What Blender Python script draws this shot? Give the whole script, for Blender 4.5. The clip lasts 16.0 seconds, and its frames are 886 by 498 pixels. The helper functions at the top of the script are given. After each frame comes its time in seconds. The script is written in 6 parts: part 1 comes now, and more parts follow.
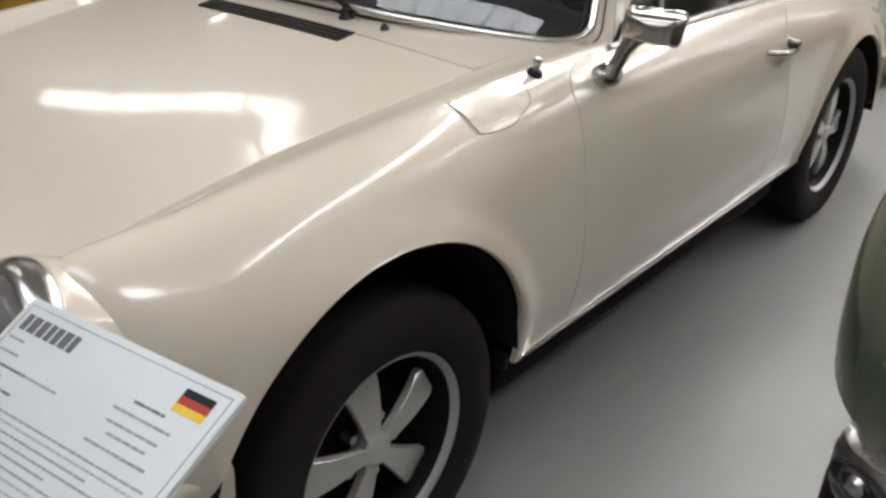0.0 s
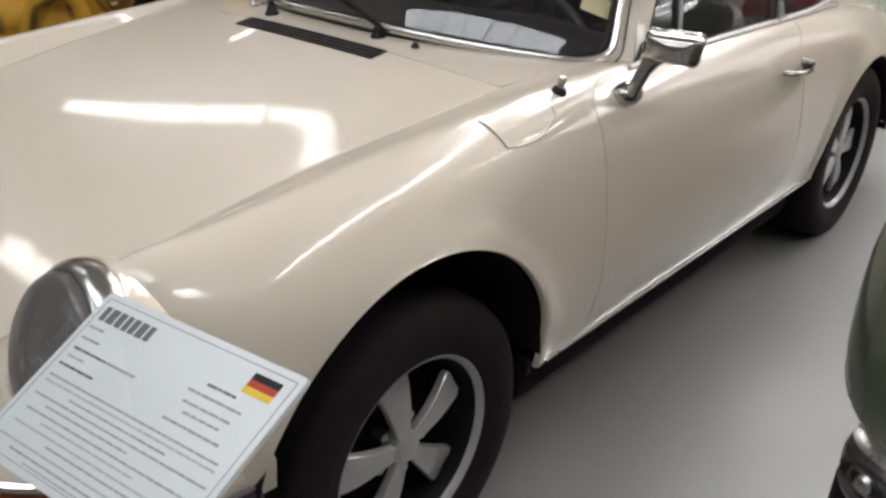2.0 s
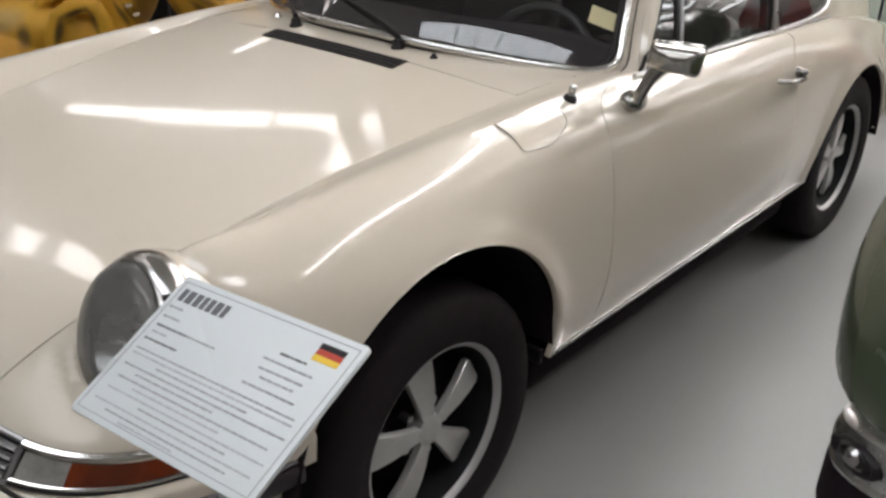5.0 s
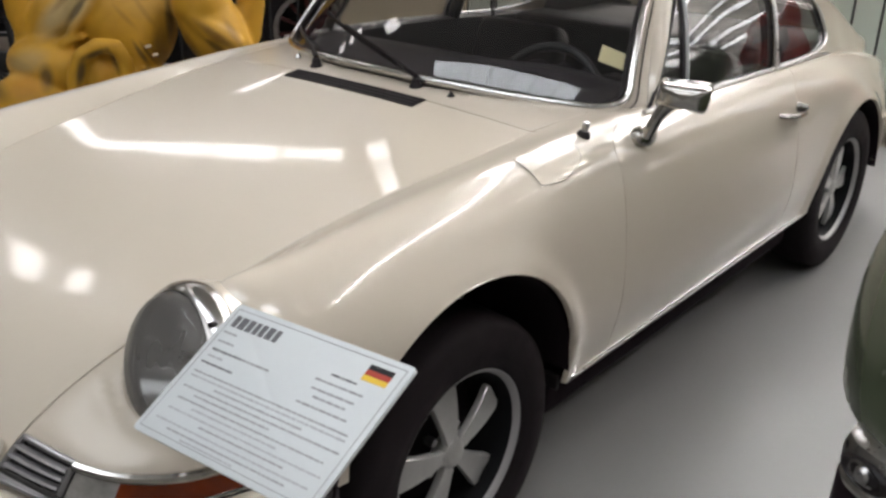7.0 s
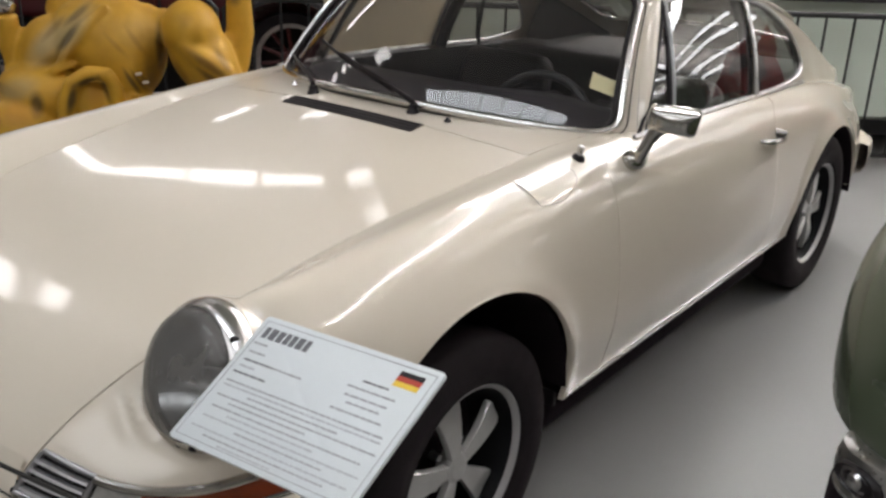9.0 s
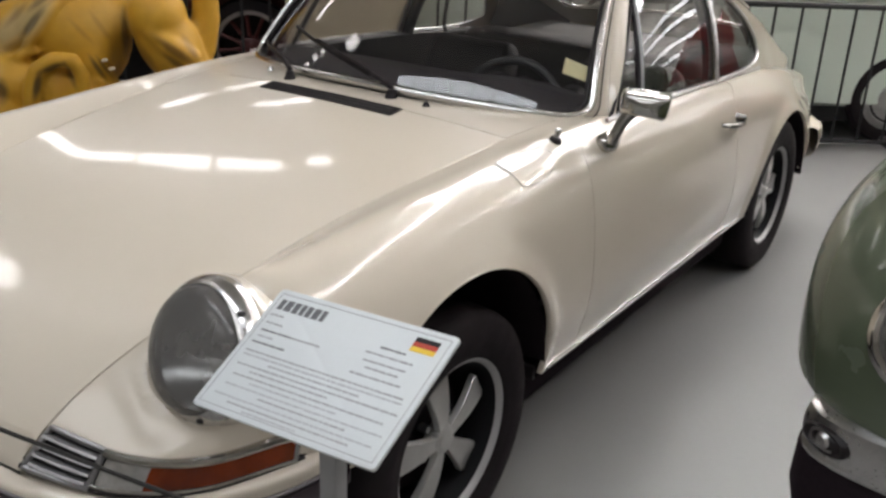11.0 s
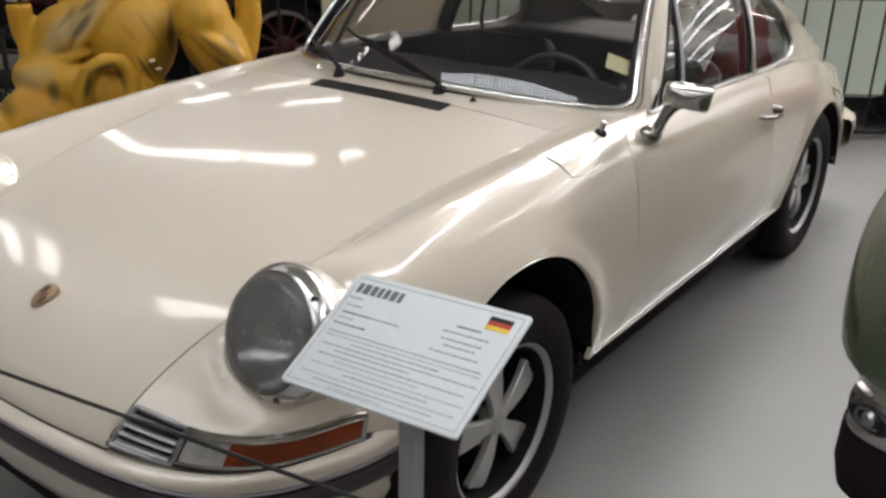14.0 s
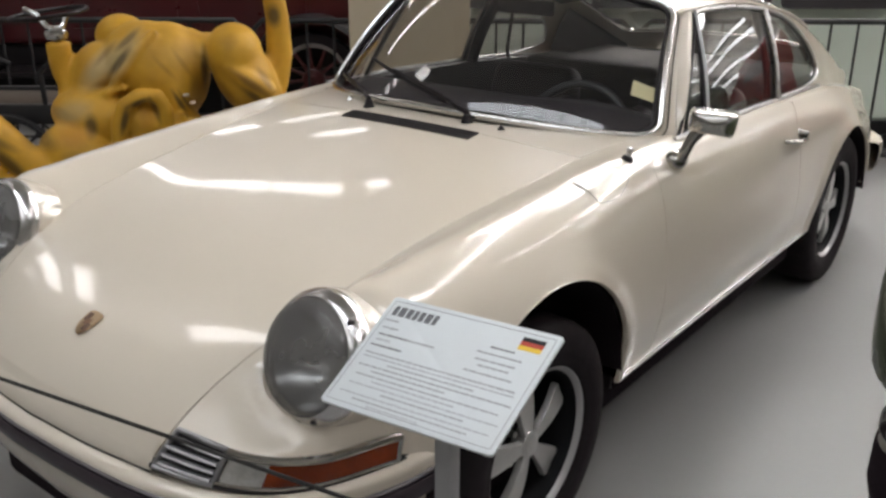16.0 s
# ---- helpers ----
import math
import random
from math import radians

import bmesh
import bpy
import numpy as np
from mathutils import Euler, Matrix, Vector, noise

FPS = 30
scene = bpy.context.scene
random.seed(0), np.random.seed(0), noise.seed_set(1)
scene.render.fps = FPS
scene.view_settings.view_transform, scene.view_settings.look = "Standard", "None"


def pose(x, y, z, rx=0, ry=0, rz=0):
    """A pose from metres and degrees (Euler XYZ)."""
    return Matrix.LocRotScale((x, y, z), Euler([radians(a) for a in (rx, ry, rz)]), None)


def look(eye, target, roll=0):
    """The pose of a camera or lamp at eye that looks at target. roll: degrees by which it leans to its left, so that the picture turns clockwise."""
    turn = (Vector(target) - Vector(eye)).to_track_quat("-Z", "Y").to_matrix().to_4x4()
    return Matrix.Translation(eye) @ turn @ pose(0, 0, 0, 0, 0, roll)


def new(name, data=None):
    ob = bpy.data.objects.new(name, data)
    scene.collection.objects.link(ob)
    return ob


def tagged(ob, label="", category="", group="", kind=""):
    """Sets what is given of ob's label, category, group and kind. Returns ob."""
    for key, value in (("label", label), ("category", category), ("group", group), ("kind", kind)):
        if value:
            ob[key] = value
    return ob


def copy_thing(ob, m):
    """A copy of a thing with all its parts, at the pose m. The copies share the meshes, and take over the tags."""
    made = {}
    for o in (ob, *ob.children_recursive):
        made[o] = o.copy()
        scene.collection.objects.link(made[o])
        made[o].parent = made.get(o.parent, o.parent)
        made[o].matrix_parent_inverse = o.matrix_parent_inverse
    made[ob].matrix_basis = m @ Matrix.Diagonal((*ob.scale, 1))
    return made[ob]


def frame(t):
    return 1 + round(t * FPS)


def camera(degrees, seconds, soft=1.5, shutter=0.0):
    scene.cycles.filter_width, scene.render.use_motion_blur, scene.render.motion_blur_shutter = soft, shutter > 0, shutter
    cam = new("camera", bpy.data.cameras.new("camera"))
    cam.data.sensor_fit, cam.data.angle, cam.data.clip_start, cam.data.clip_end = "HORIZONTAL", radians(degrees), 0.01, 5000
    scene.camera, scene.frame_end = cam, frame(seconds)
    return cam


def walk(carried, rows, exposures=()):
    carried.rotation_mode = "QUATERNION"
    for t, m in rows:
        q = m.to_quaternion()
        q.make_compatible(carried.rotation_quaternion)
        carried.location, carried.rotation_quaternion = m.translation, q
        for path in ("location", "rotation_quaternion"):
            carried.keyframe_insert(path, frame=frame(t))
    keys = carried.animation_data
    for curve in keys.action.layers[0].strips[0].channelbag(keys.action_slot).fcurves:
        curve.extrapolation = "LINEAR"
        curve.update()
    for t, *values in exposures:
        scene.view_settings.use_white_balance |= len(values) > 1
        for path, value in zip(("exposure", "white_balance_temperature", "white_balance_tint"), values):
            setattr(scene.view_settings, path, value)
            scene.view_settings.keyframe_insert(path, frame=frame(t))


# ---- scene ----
cam = camera(51.6, 16.0, soft=2.8)

PATH = [
    (0, (1.655, -0.94, 1.396), (0.517, 0.43, 0.486), 1.2),
    (0.5, (1.657, -0.959, 1.402), (0.522, 0.418, 0.498), 1.5),
    (1, (1.667, -0.98, 1.409), (0.521, 0.391, 0.511), 1.4),
    (1.5, (1.677, -0.999, 1.416), (0.514, 0.363, 0.525), 1.4),
    (2, (1.687, -1.024, 1.424), (0.518, 0.338, 0.542), 1.4),
    (2.5, (1.697, -1.05, 1.429), (0.521, 0.314, 0.559), 1.2),
    (3, (1.704, -1.07, 1.436), (0.527, 0.292, 0.565), 1.2),
    (3.5, (1.713, -1.092, 1.441), (0.542, 0.274, 0.567), 1.4),
    (6, (1.745, -1.199, 1.48), (0.579, 0.185, 0.629), 1.5),
    (6.5, (1.748, -1.221, 1.487), (0.57, 0.166, 0.658), 1.2),
    (7, (1.751, -1.248, 1.493), (0.564, 0.147, 0.69), 1.1),
    (7.5, (1.749, -1.268, 1.494), (0.562, 0.138, 0.711), 1.1),
    (8, (1.748, -1.292, 1.495), (0.565, 0.127, 0.728), 1.1),
    (8.5, (1.744, -1.315, 1.496), (0.571, 0.118, 0.74), 1.3),
    (9, (1.738, -1.34, 1.494), (0.583, 0.114, 0.752), 1.6),
    (11.5, (1.71, -1.469, 1.497), (0.659, 0.05, 0.728), 2.3),
    (12, (1.705, -1.489, 1.498), (0.652, 0.015, 0.705), 2.1),
    (12.5, (1.705, -1.508, 1.5), (0.642, -0.015, 0.7), 2.0),
    (13, (1.705, -1.525, 1.502), (0.632, -0.039, 0.703), 1.8),
    (13.5, (1.707, -1.541, 1.505), (0.621, -0.056, 0.719), 1.5),
    (14, (1.708, -1.554, 1.51), (0.609, -0.07, 0.741), 1.3),
    (14.5, (1.712, -1.567, 1.516), (0.595, -0.087, 0.767), 1.1),
    (15, (1.717, -1.579, 1.517), (0.58, -0.106, 0.784), 0.8),
    (15.5, (1.72, -1.586, 1.518), (0.569, -0.117, 0.798), 0.3),
    (16, (1.726, -1.595, 1.519), (0.567, -0.128, 0.808), 0.1),
]
walk(cam, [(t, look(eye, target, roll)) for t, eye, target, roll in PATH])

# ---------------------------------------------------------------- light
world = bpy.data.worlds.new("hall_world")
scene.world = world
world.use_nodes = True
world.node_tree.nodes["Background"].inputs[0].default_value = (0.62, 0.68, 0.75, 1)
world.node_tree.nodes["Background"].inputs[1].default_value = 0.35
scene.view_settings.exposure = 1.66

SKY_GLOW = 11.0


# ---------------------------------------------------------------- materials
def nodes_of(name):
    m = bpy.data.materials.new(name)
    m.use_nodes = True
    nt = m.node_tree
    return m, nt, nt.nodes["Principled BSDF"]


def mat(name, color, rough=0.5, metal=0.0, coat=0.0, var=0.0, scale=8.0, fine=0.0, fine_scale=120.0, bump=0.0,
        bump_scale=60.0, rough_var=0.0, spec=0.5, tint=None):
    """A procedural surface: two scales of colour variation, uneven gloss and fine relief."""
    m, nt, p = nodes_of(name)
    p.inputs["Base Color"].default_value = (*color, 1)
    p.inputs["Roughness"].default_value = rough
    p.inputs["Metallic"].default_value = metal
    p.inputs["Specular IOR Level"].default_value = spec
    p.inputs["Coat Weight"].default_value = coat
    p.inputs["Coat Roughness"].default_value = 0.04
    co = nt.nodes.new("ShaderNodeTexCoord")
    if var or fine:
        n1 = nt.nodes.new("ShaderNodeTexNoise")
        n1.inputs["Scale"].default_value = scale
        n1.inputs["Detail"].default_value = 5
        n2 = nt.nodes.new("ShaderNodeTexNoise")
        n2.inputs["Scale"].default_value = fine_scale
        n2.inputs["Detail"].default_value = 3
        for n in (n1, n2):
            nt.links.new(co.outputs["Object"], n.inputs["Vector"])
        dark = tint or tuple(c * 0.45 for c in color)
        mix1 = nt.nodes.new("ShaderNodeMix")
        mix1.data_type = "RGBA"
        mix1.inputs["A"].default_value = (*color, 1)
        mix1.inputs["B"].default_value = (*dark, 1)
        r1 = nt.nodes.new("ShaderNodeMapRange")
        r1.inputs["From Min"].default_value, r1.inputs["From Max"].default_value = 0.42, 0.78
        r1.inputs["To Max"].default_value = var
        nt.links.new(n1.outputs["Fac"], r1.inputs["Value"])
        nt.links.new(r1.outputs["Result"], mix1.inputs["Factor"])
        mix2 = nt.nodes.new("ShaderNodeMix")
        mix2.data_type = "RGBA"
        mix2.inputs["B"].default_value = (*dark, 1)
        r2 = nt.nodes.new("ShaderNodeMapRange")
        r2.inputs["From Min"].default_value, r2.inputs["From Max"].default_value = 0.4, 0.8
        r2.inputs["To Max"].default_value = fine
        nt.links.new(n2.outputs["Fac"], r2.inputs["Value"])
        nt.links.new(r2.outputs["Result"], mix2.inputs["Factor"])
        nt.links.new(mix1.outputs["Result"], mix2.inputs["A"])
        nt.links.new(mix2.outputs["Result"], p.inputs["Base Color"])
    if rough_var:
        n3 = nt.nodes.new("ShaderNodeTexNoise")
        n3.inputs["Scale"].default_value = scale * 2.3
        n3.inputs["Detail"].default_value = 6
        nt.links.new(co.outputs["Object"], n3.inputs["Vector"])
        r3 = nt.nodes.new("ShaderNodeMapRange")
        r3.inputs["To Min"].default_value = max(0.02, rough - rough_var)
        r3.inputs["To Max"].default_value = rough + rough_var
        nt.links.new(n3.outputs["Fac"], r3.inputs["Value"])
        nt.links.new(r3.outputs["Result"], p.inputs["Roughness"])
    if bump:
        n4 = nt.nodes.new("ShaderNodeTexNoise")
        n4.inputs["Scale"].default_value = bump_scale
        n4.inputs["Detail"].default_value = 4
        nt.links.new(co.outputs["Object"], n4.inputs["Vector"])
        b = nt.nodes.new("ShaderNodeBump")
        b.inputs["Strength"].default_value = bump
        b.inputs["Distance"].default_value = 0.004
        nt.links.new(n4.outputs["Fac"], b.inputs["Height"])
        nt.links.new(b.outputs["Normal"], p.inputs["Normal"])
    return m


def glass_mat(name, tint, amount, rough=0.0, film=0.0):
    """Thin glass: clear or tinted transmission with a mirror gloss that grows at grazing angles, under a thin film of dust."""
    m, nt, p = nodes_of(name)
    nt.nodes.remove(p)
    tr = nt.nodes.new("ShaderNodeBsdfTransparent")
    tr.inputs["Color"].default_value = (*tint, 1)
    gl = nt.nodes.new("ShaderNodeBsdfGlossy")
    gl.inputs["Roughness"].default_value = rough
    lw = nt.nodes.new("ShaderNodeLayerWeight")
    lw.inputs["Blend"].default_value = 0.5
    pw = nt.nodes.new("ShaderNodeMath")
    pw.operation, pw.inputs[1].default_value = "POWER", 4.0
    fr = nt.nodes.new("ShaderNodeMath")
    fr.operation, fr.inputs[1].default_value, fr.inputs[2].default_value = "MULTIPLY_ADD", 0.85, amount
    nt.links.new(lw.outputs["Facing"], pw.inputs[0])
    nt.links.new(pw.outputs[0], fr.inputs[0])
    mx = nt.nodes.new("ShaderNodeMixShader")
    nt.links.new(fr.outputs[0], mx.inputs["Fac"])
    nt.links.new(tr.outputs["BSDF"], mx.inputs[1])
    nt.links.new(gl.outputs["BSDF"], mx.inputs[2])
    out = mx
    if film:
        df = nt.nodes.new("ShaderNodeBsdfDiffuse")
        df.inputs["Color"].default_value = (0.55, 0.55, 0.56, 1)
        out = nt.nodes.new("ShaderNodeMixShader")
        out.name = "film"
        out.inputs["Fac"].default_value = film
        nt.links.new(mx.outputs["Shader"], out.inputs[1])
        nt.links.new(df.outputs["BSDF"], out.inputs[2])
    nt.links.new(out.outputs["Shader"], nt.nodes["Material Output"].inputs["Surface"])
    return m


def dusty_glass(name, tint, dust, amount):
    """Glass under a film of dust: part clear, part pale diffuse, with a soft gloss."""
    m = glass_mat(name, tint, 0.05, 0.12)
    nt = m.node_tree
    mix = next(n for n in nt.nodes if n.bl_idname == "ShaderNodeMixShader")
    df = nt.nodes.new("ShaderNodeBsdfDiffuse")
    df.inputs["Color"].default_value = (*dust, 1)
    co = nt.nodes.new("ShaderNodeTexCoord")
    no = nt.nodes.new("ShaderNodeTexNoise")
    no.inputs["Scale"].default_value, no.inputs["Detail"].default_value = 14, 5
    rg = nt.nodes.new("ShaderNodeMapRange")
    rg.inputs["From Min"].default_value, rg.inputs["From Max"].default_value = 0.3, 0.7
    rg.inputs["To Min"].default_value, rg.inputs["To Max"].default_value = amount - 0.12, amount + 0.12
    nt.links.new(co.outputs["Object"], no.inputs["Vector"])
    nt.links.new(no.outputs["Fac"], rg.inputs["Value"])
    both_ = nt.nodes.new("ShaderNodeMixShader")
    nt.links.new(rg.outputs["Result"], both_.inputs["Fac"])
    nt.links.new(mix.outputs["Shader"], both_.inputs[1])
    nt.links.new(df.outputs["BSDF"], both_.inputs[2])
    nt.links.new(both_.outputs["Shader"], nt.nodes["Material Output"].inputs["Surface"])
    return m


def glow_mat(name, color, strength):
    m, nt, p = nodes_of(name)
    p.inputs["Base Color"].default_value = (0.8, 0.8, 0.8, 1)
    p.inputs["Emission Color"].default_value = (*color, 1)
    p.inputs["Emission Strength"].default_value = strength
    return m


CREAM = mat("ivory_car_paint", (0.642, 0.574, 0.476), 0.22, coat=0.6, var=0.05, scale=3.0, fine=0.02, fine_scale=300,
            rough_var=0.05, spec=0.4)
CREAM.node_tree.nodes["Principled BSDF"].inputs["Coat Roughness"].default_value = 0.045
CHROME = mat("chrome", (0.72, 0.71, 0.69), 0.10, metal=1.0, var=0.25, scale=25.0, rough_var=0.06)
TRIM_CHROME = mat("bright_trim", (0.80, 0.79, 0.77), 0.20, metal=1.0, var=0.15, scale=25.0, rough_var=0.05)
DULL_CHROME = mat("dull_aluminium_trim", (0.52, 0.51, 0.50), 0.3, metal=1.0, var=0.3, scale=40.0, rough_var=0.1)
RUBBER = mat("tyre_rubber", (0.017, 0.0125, 0.014), 0.75, var=0.5, scale=9.0, tint=(0.020, 0.018, 0.018), fine=0.2,
             bump=0.25, bump_scale=140.0, rough_var=0.12, spec=0.14)
BLACK = mat("black_plastic", (0.015, 0.0115, 0.0125), 0.45, fine=0.2, bump=0.1, rough_var=0.1, spec=0.3)
UNDER = mat("underseal", (0.020, 0.014, 0.017), 0.9, bump=0.6, bump_scale=70, fine=0.3, spec=0.08)
FLAP_GAP = mat("flap_gap_shade", (0.20, 0.17, 0.14), 0.8, fine=0.2)
SEAM = mat("dark_seam", (0.02, 0.018, 0.015), 0.8, fine=0.2)
ALLOY = mat("silver_wheel_paint", (0.56, 0.55, 0.53), 0.34, metal=0.5, var=0.25, scale=14, fine=0.1, rough_var=0.1)
RIM_LIP = mat("anodised_rim_lip", (0.44, 0.43, 0.43), 0.45, metal=0.4, var=0.2, scale=9, rough_var=0.08)
WHEEL_BLACK = mat("black_wheel_paint", (0.008, 0.008, 0.009), 0.6, fine=0.2, rough_var=0.1, spec=0.2)
SCREEN = glass_mat("windscreen_glass", (0.91, 0.91, 0.90), 0.055, film=0.012)
SIDE_GLASS = glass_mat("side_window_glass", (0.72, 0.70, 0.69), 0.08, film=0.006)
VINYL = mat("black_vinyl", (0.024, 0.0185, 0.021), 0.5, var=0.3, scale=6, fine=0.2, bump=0.35, bump_scale=220, rough_var=0.1)
DASH = mat("dark_dash_padding", (0.033, 0.028, 0.033), 0.55, var=0.3, scale=5, fine=0.2, bump=0.3, bump_scale=200)
CARPET = mat("black_carpet", (0.016, 0.015, 0.015), 0.95, bump=0.8, bump_scale=400, fine=0.4)
FLOOR = mat("grey_painted_concrete", (0.25, 0.245, 0.238), 0.40, var=0.28, scale=0.9, fine=0.10, fine_scale=45,
            bump=0.06, bump_scale=30, rough_var=0.10, tint=(0.20, 0.190, 0.185))
WALL = mat("hall_wall_paint", (0.55, 0.53, 0.49), 0.8, var=0.2, scale=0.7, fine=0.1, bump=0.2)
PAPER = mat("white_sign_panel", (0.70, 0.735, 0.745), 0.45, var=0.03, scale=12, fine=0.03, rough_var=0.05)
INK = mat("grey_print", (0.38, 0.385, 0.40), 0.6, fine=0.3, fine_scale=700)
INK_DARK = mat("dark_print", (0.15, 0.15, 0.16), 0.6, fine=0.2, fine_scale=700)
INK_PALE = mat("pale_print", (0.48, 0.49, 0.51), 0.6, fine=0.3, fine_scale=700)
RED = mat("red_print", (0.50, 0.05, 0.025), 0.55, fine=0.05)
GOLD = mat("yellow_print", (0.85, 0.58, 0.05), 0.55, fine=0.05)
STEEL = mat("grey_steel", (0.40, 0.40, 0.40), 0.42, metal=0.6, var=0.2, scale=20, rough_var=0.1)
GREEN = mat("olive_green_car_paint", (0.092, 0.112, 0.072), 0.26, coat=0.5, var=0.25, scale=3, tint=(0.05, 0.062, 0.04),
            fine=0.06, rough_var=0.06)
RUBBER_TRIM = mat("rubber_bumper_strip", (0.030, 0.022, 0.027), 0.38, var=0.3, scale=10, fine=0.2, rough_var=0.1)
LINING = mat("grey_vinyl_lining", (0.10, 0.095, 0.092), 0.65, var=0.2, scale=6, fine=0.15, bump=0.3, bump_scale=200)
WORN_CHROME = mat("worn_chrome", (0.30, 0.285, 0.265), 0.20, metal=1.0, var=0.5, scale=30, fine=0.2, rough_var=0.15)
AGED_CHROME = mat("aged_chrome", (0.50, 0.485, 0.455), 0.14, metal=1.0, var=0.4, scale=25, rough_var=0.08)
AMBER = mat("amber_lens", (0.24, 0.034, 0.004), 0.16, coat=0.15, spec=0.3, var=0.95, scale=9, tint=(0.035, 0.006, 0.002), fine=0.15, fine_scale=90, bump=0.12, bump_scale=160)
CLEAR_LENS = mat("clear_lens", (0.34, 0.325, 0.30), 0.10, coat=1.0, var=0.8, scale=22, tint=(0.16, 0.15, 0.14), fine=0.3, fine_scale=150, bump=0.2, bump_scale=160)
TAIL_RED = mat("red_lens", (0.30, 0.015, 0.012), 0.15, coat=0.5)
STICKER = mat("pale_yellow_paper", (0.72, 0.66, 0.40), 0.7, var=0.1, scale=30)
BADGE = mat("gold_badge", (0.45, 0.32, 0.20), 0.3, metal=0.7, var=0.3, scale=60)
BADGE_DARK = mat("dark_enamel", (0.10, 0.045, 0.025), 0.3, coat=0.4)
BADGE_RED = mat("brown_enamel", (0.20, 0.10, 0.05), 0.3, coat=0.4)
MIRROR = mat("mirror_glass", (0.85, 0.85, 0.85), 0.02, metal=1.0)
WHEEL_GRIP = mat("black_wheel_grip", (0.026, 0.026, 0.028), 0.45, fine=0.2, rough_var=0.08)
FILL_PANE = glow_mat("fill_pane", (0.925, 0.925, 0.95), 4.8)
SCREEN_PANE = glow_mat("front_rooflight_pane", (0.90, 0.94, 1.0), 3.0)
STRIP_GLOW = glow_mat("glow_strip_pane", (0.95, 0.97, 1.0), 1.25)
SKYLIGHT = glow_mat("skylight_pane", (1.0, 0.957, 0.955), SKY_GLOW)
DIM_FILL_PANE = glow_mat("dim_fill_pane", (0.95, 0.95, 0.97), 0.95)
SOFT_PANE = glow_mat("soft_skylight_pane", (1.0, 0.957, 0.945), 2.9)


# ---------------------------------------------------------------- mesh helpers
def finish(bm, name, material, smooth=True, angle=40):
    bmesh.ops.recalc_face_normals(bm, faces=bm.faces)
    me = bpy.data.meshes.new(name)
    if smooth:
        lim = radians(angle)
        for f in bm.faces:
            f.smooth = True
        for e in bm.edges:
            if len(e.link_faces) == 2 and e.calc_face_angle(0) > lim:
                e.smooth = False
    bm.to_mesh(me)
    bm.free()
    for m in material if isinstance(material, (list, tuple)) else (material,):
        me.materials.append(m)
    return me


def part(name, bm, material, parent=None, label="", smooth=True, angle=40):
    ob = new(name, finish(bm, name, material, smooth, angle))
    if parent is not None:
        ob.parent = parent
    if label:
        tagged(ob, label)
    return ob


def thing(name, at, label, category, group="", turn=0):
    ob = new(name)
    ob.empty_display_size = 0.1
    ob.matrix_basis = pose(*at, 0, 0, turn)
    return tagged(ob, label, category, group)


def join(*bms):
    out = bmesh.new()
    for b in bms:
        me = bpy.data.meshes.new("tmp")
        b.to_mesh(me)
        b.free()
        out.from_mesh(me)
        bpy.data.meshes.remove(me)
    return out


def moved(bm, m):
    bm.transform(m)
    return bm


def mirrored(bm):
    bm.transform(Matrix.Diagonal((-1, 1, 1, 1)))
    bmesh.ops.reverse_faces(bm, faces=bm.faces)
    return bm


def box(x0, x1, y0, y1, z0, z1, bevel=0.0, seg=2):
    bm = bmesh.new()
    bmesh.ops.create_cube(bm, size=1)
    bm.transform(Matrix.Translation(((x0 + x1) / 2, (y0 + y1) / 2, (z0 + z1) / 2)) @ Matrix.Diagonal((x1 - x0, y1 - y0, z1 - z0, 1)))
    if bevel:
        bmesh.ops.bevel(bm, geom=bm.edges[:], offset=bevel, segments=seg, affect="EDGES", profile=0.5)
    return bm


def grid(points, closed_u=False, closed_v=False):
    """A sheet from rows of points."""
    bm = bmesh.new()
    vs = [[bm.verts.new(p) for p in row] for row in points]
    nu, nv = len(vs), len(vs[0])
    for i in range(nu if closed_u else nu - 1):
        for j in range(nv if closed_v else nv - 1):
            q = (vs[i][j], vs[(i + 1) % nu][j], vs[(i + 1) % nu][(j + 1) % nv], vs[i][(j + 1) % nv])
            bm.faces.new(q)
    return bm


def lathe(profile, n=48, axis="x"):
    """Turns (radius, height) pairs round an axis."""
    rows = []
    for r, h in profile:
        row = []
        for i in range(n):
            a = 2 * math.pi * i / n
            c, s = r * math.cos(a), r * math.sin(a)
            row.append({"x": (h, c, s), "y": (c, h, s), "z": (c, s, h)}[axis])
        rows.append(row)
    bm = grid(rows, closed_v=True)
    bmesh.ops.remove_doubles(bm, verts=bm.verts, dist=1e-5)
    return bm


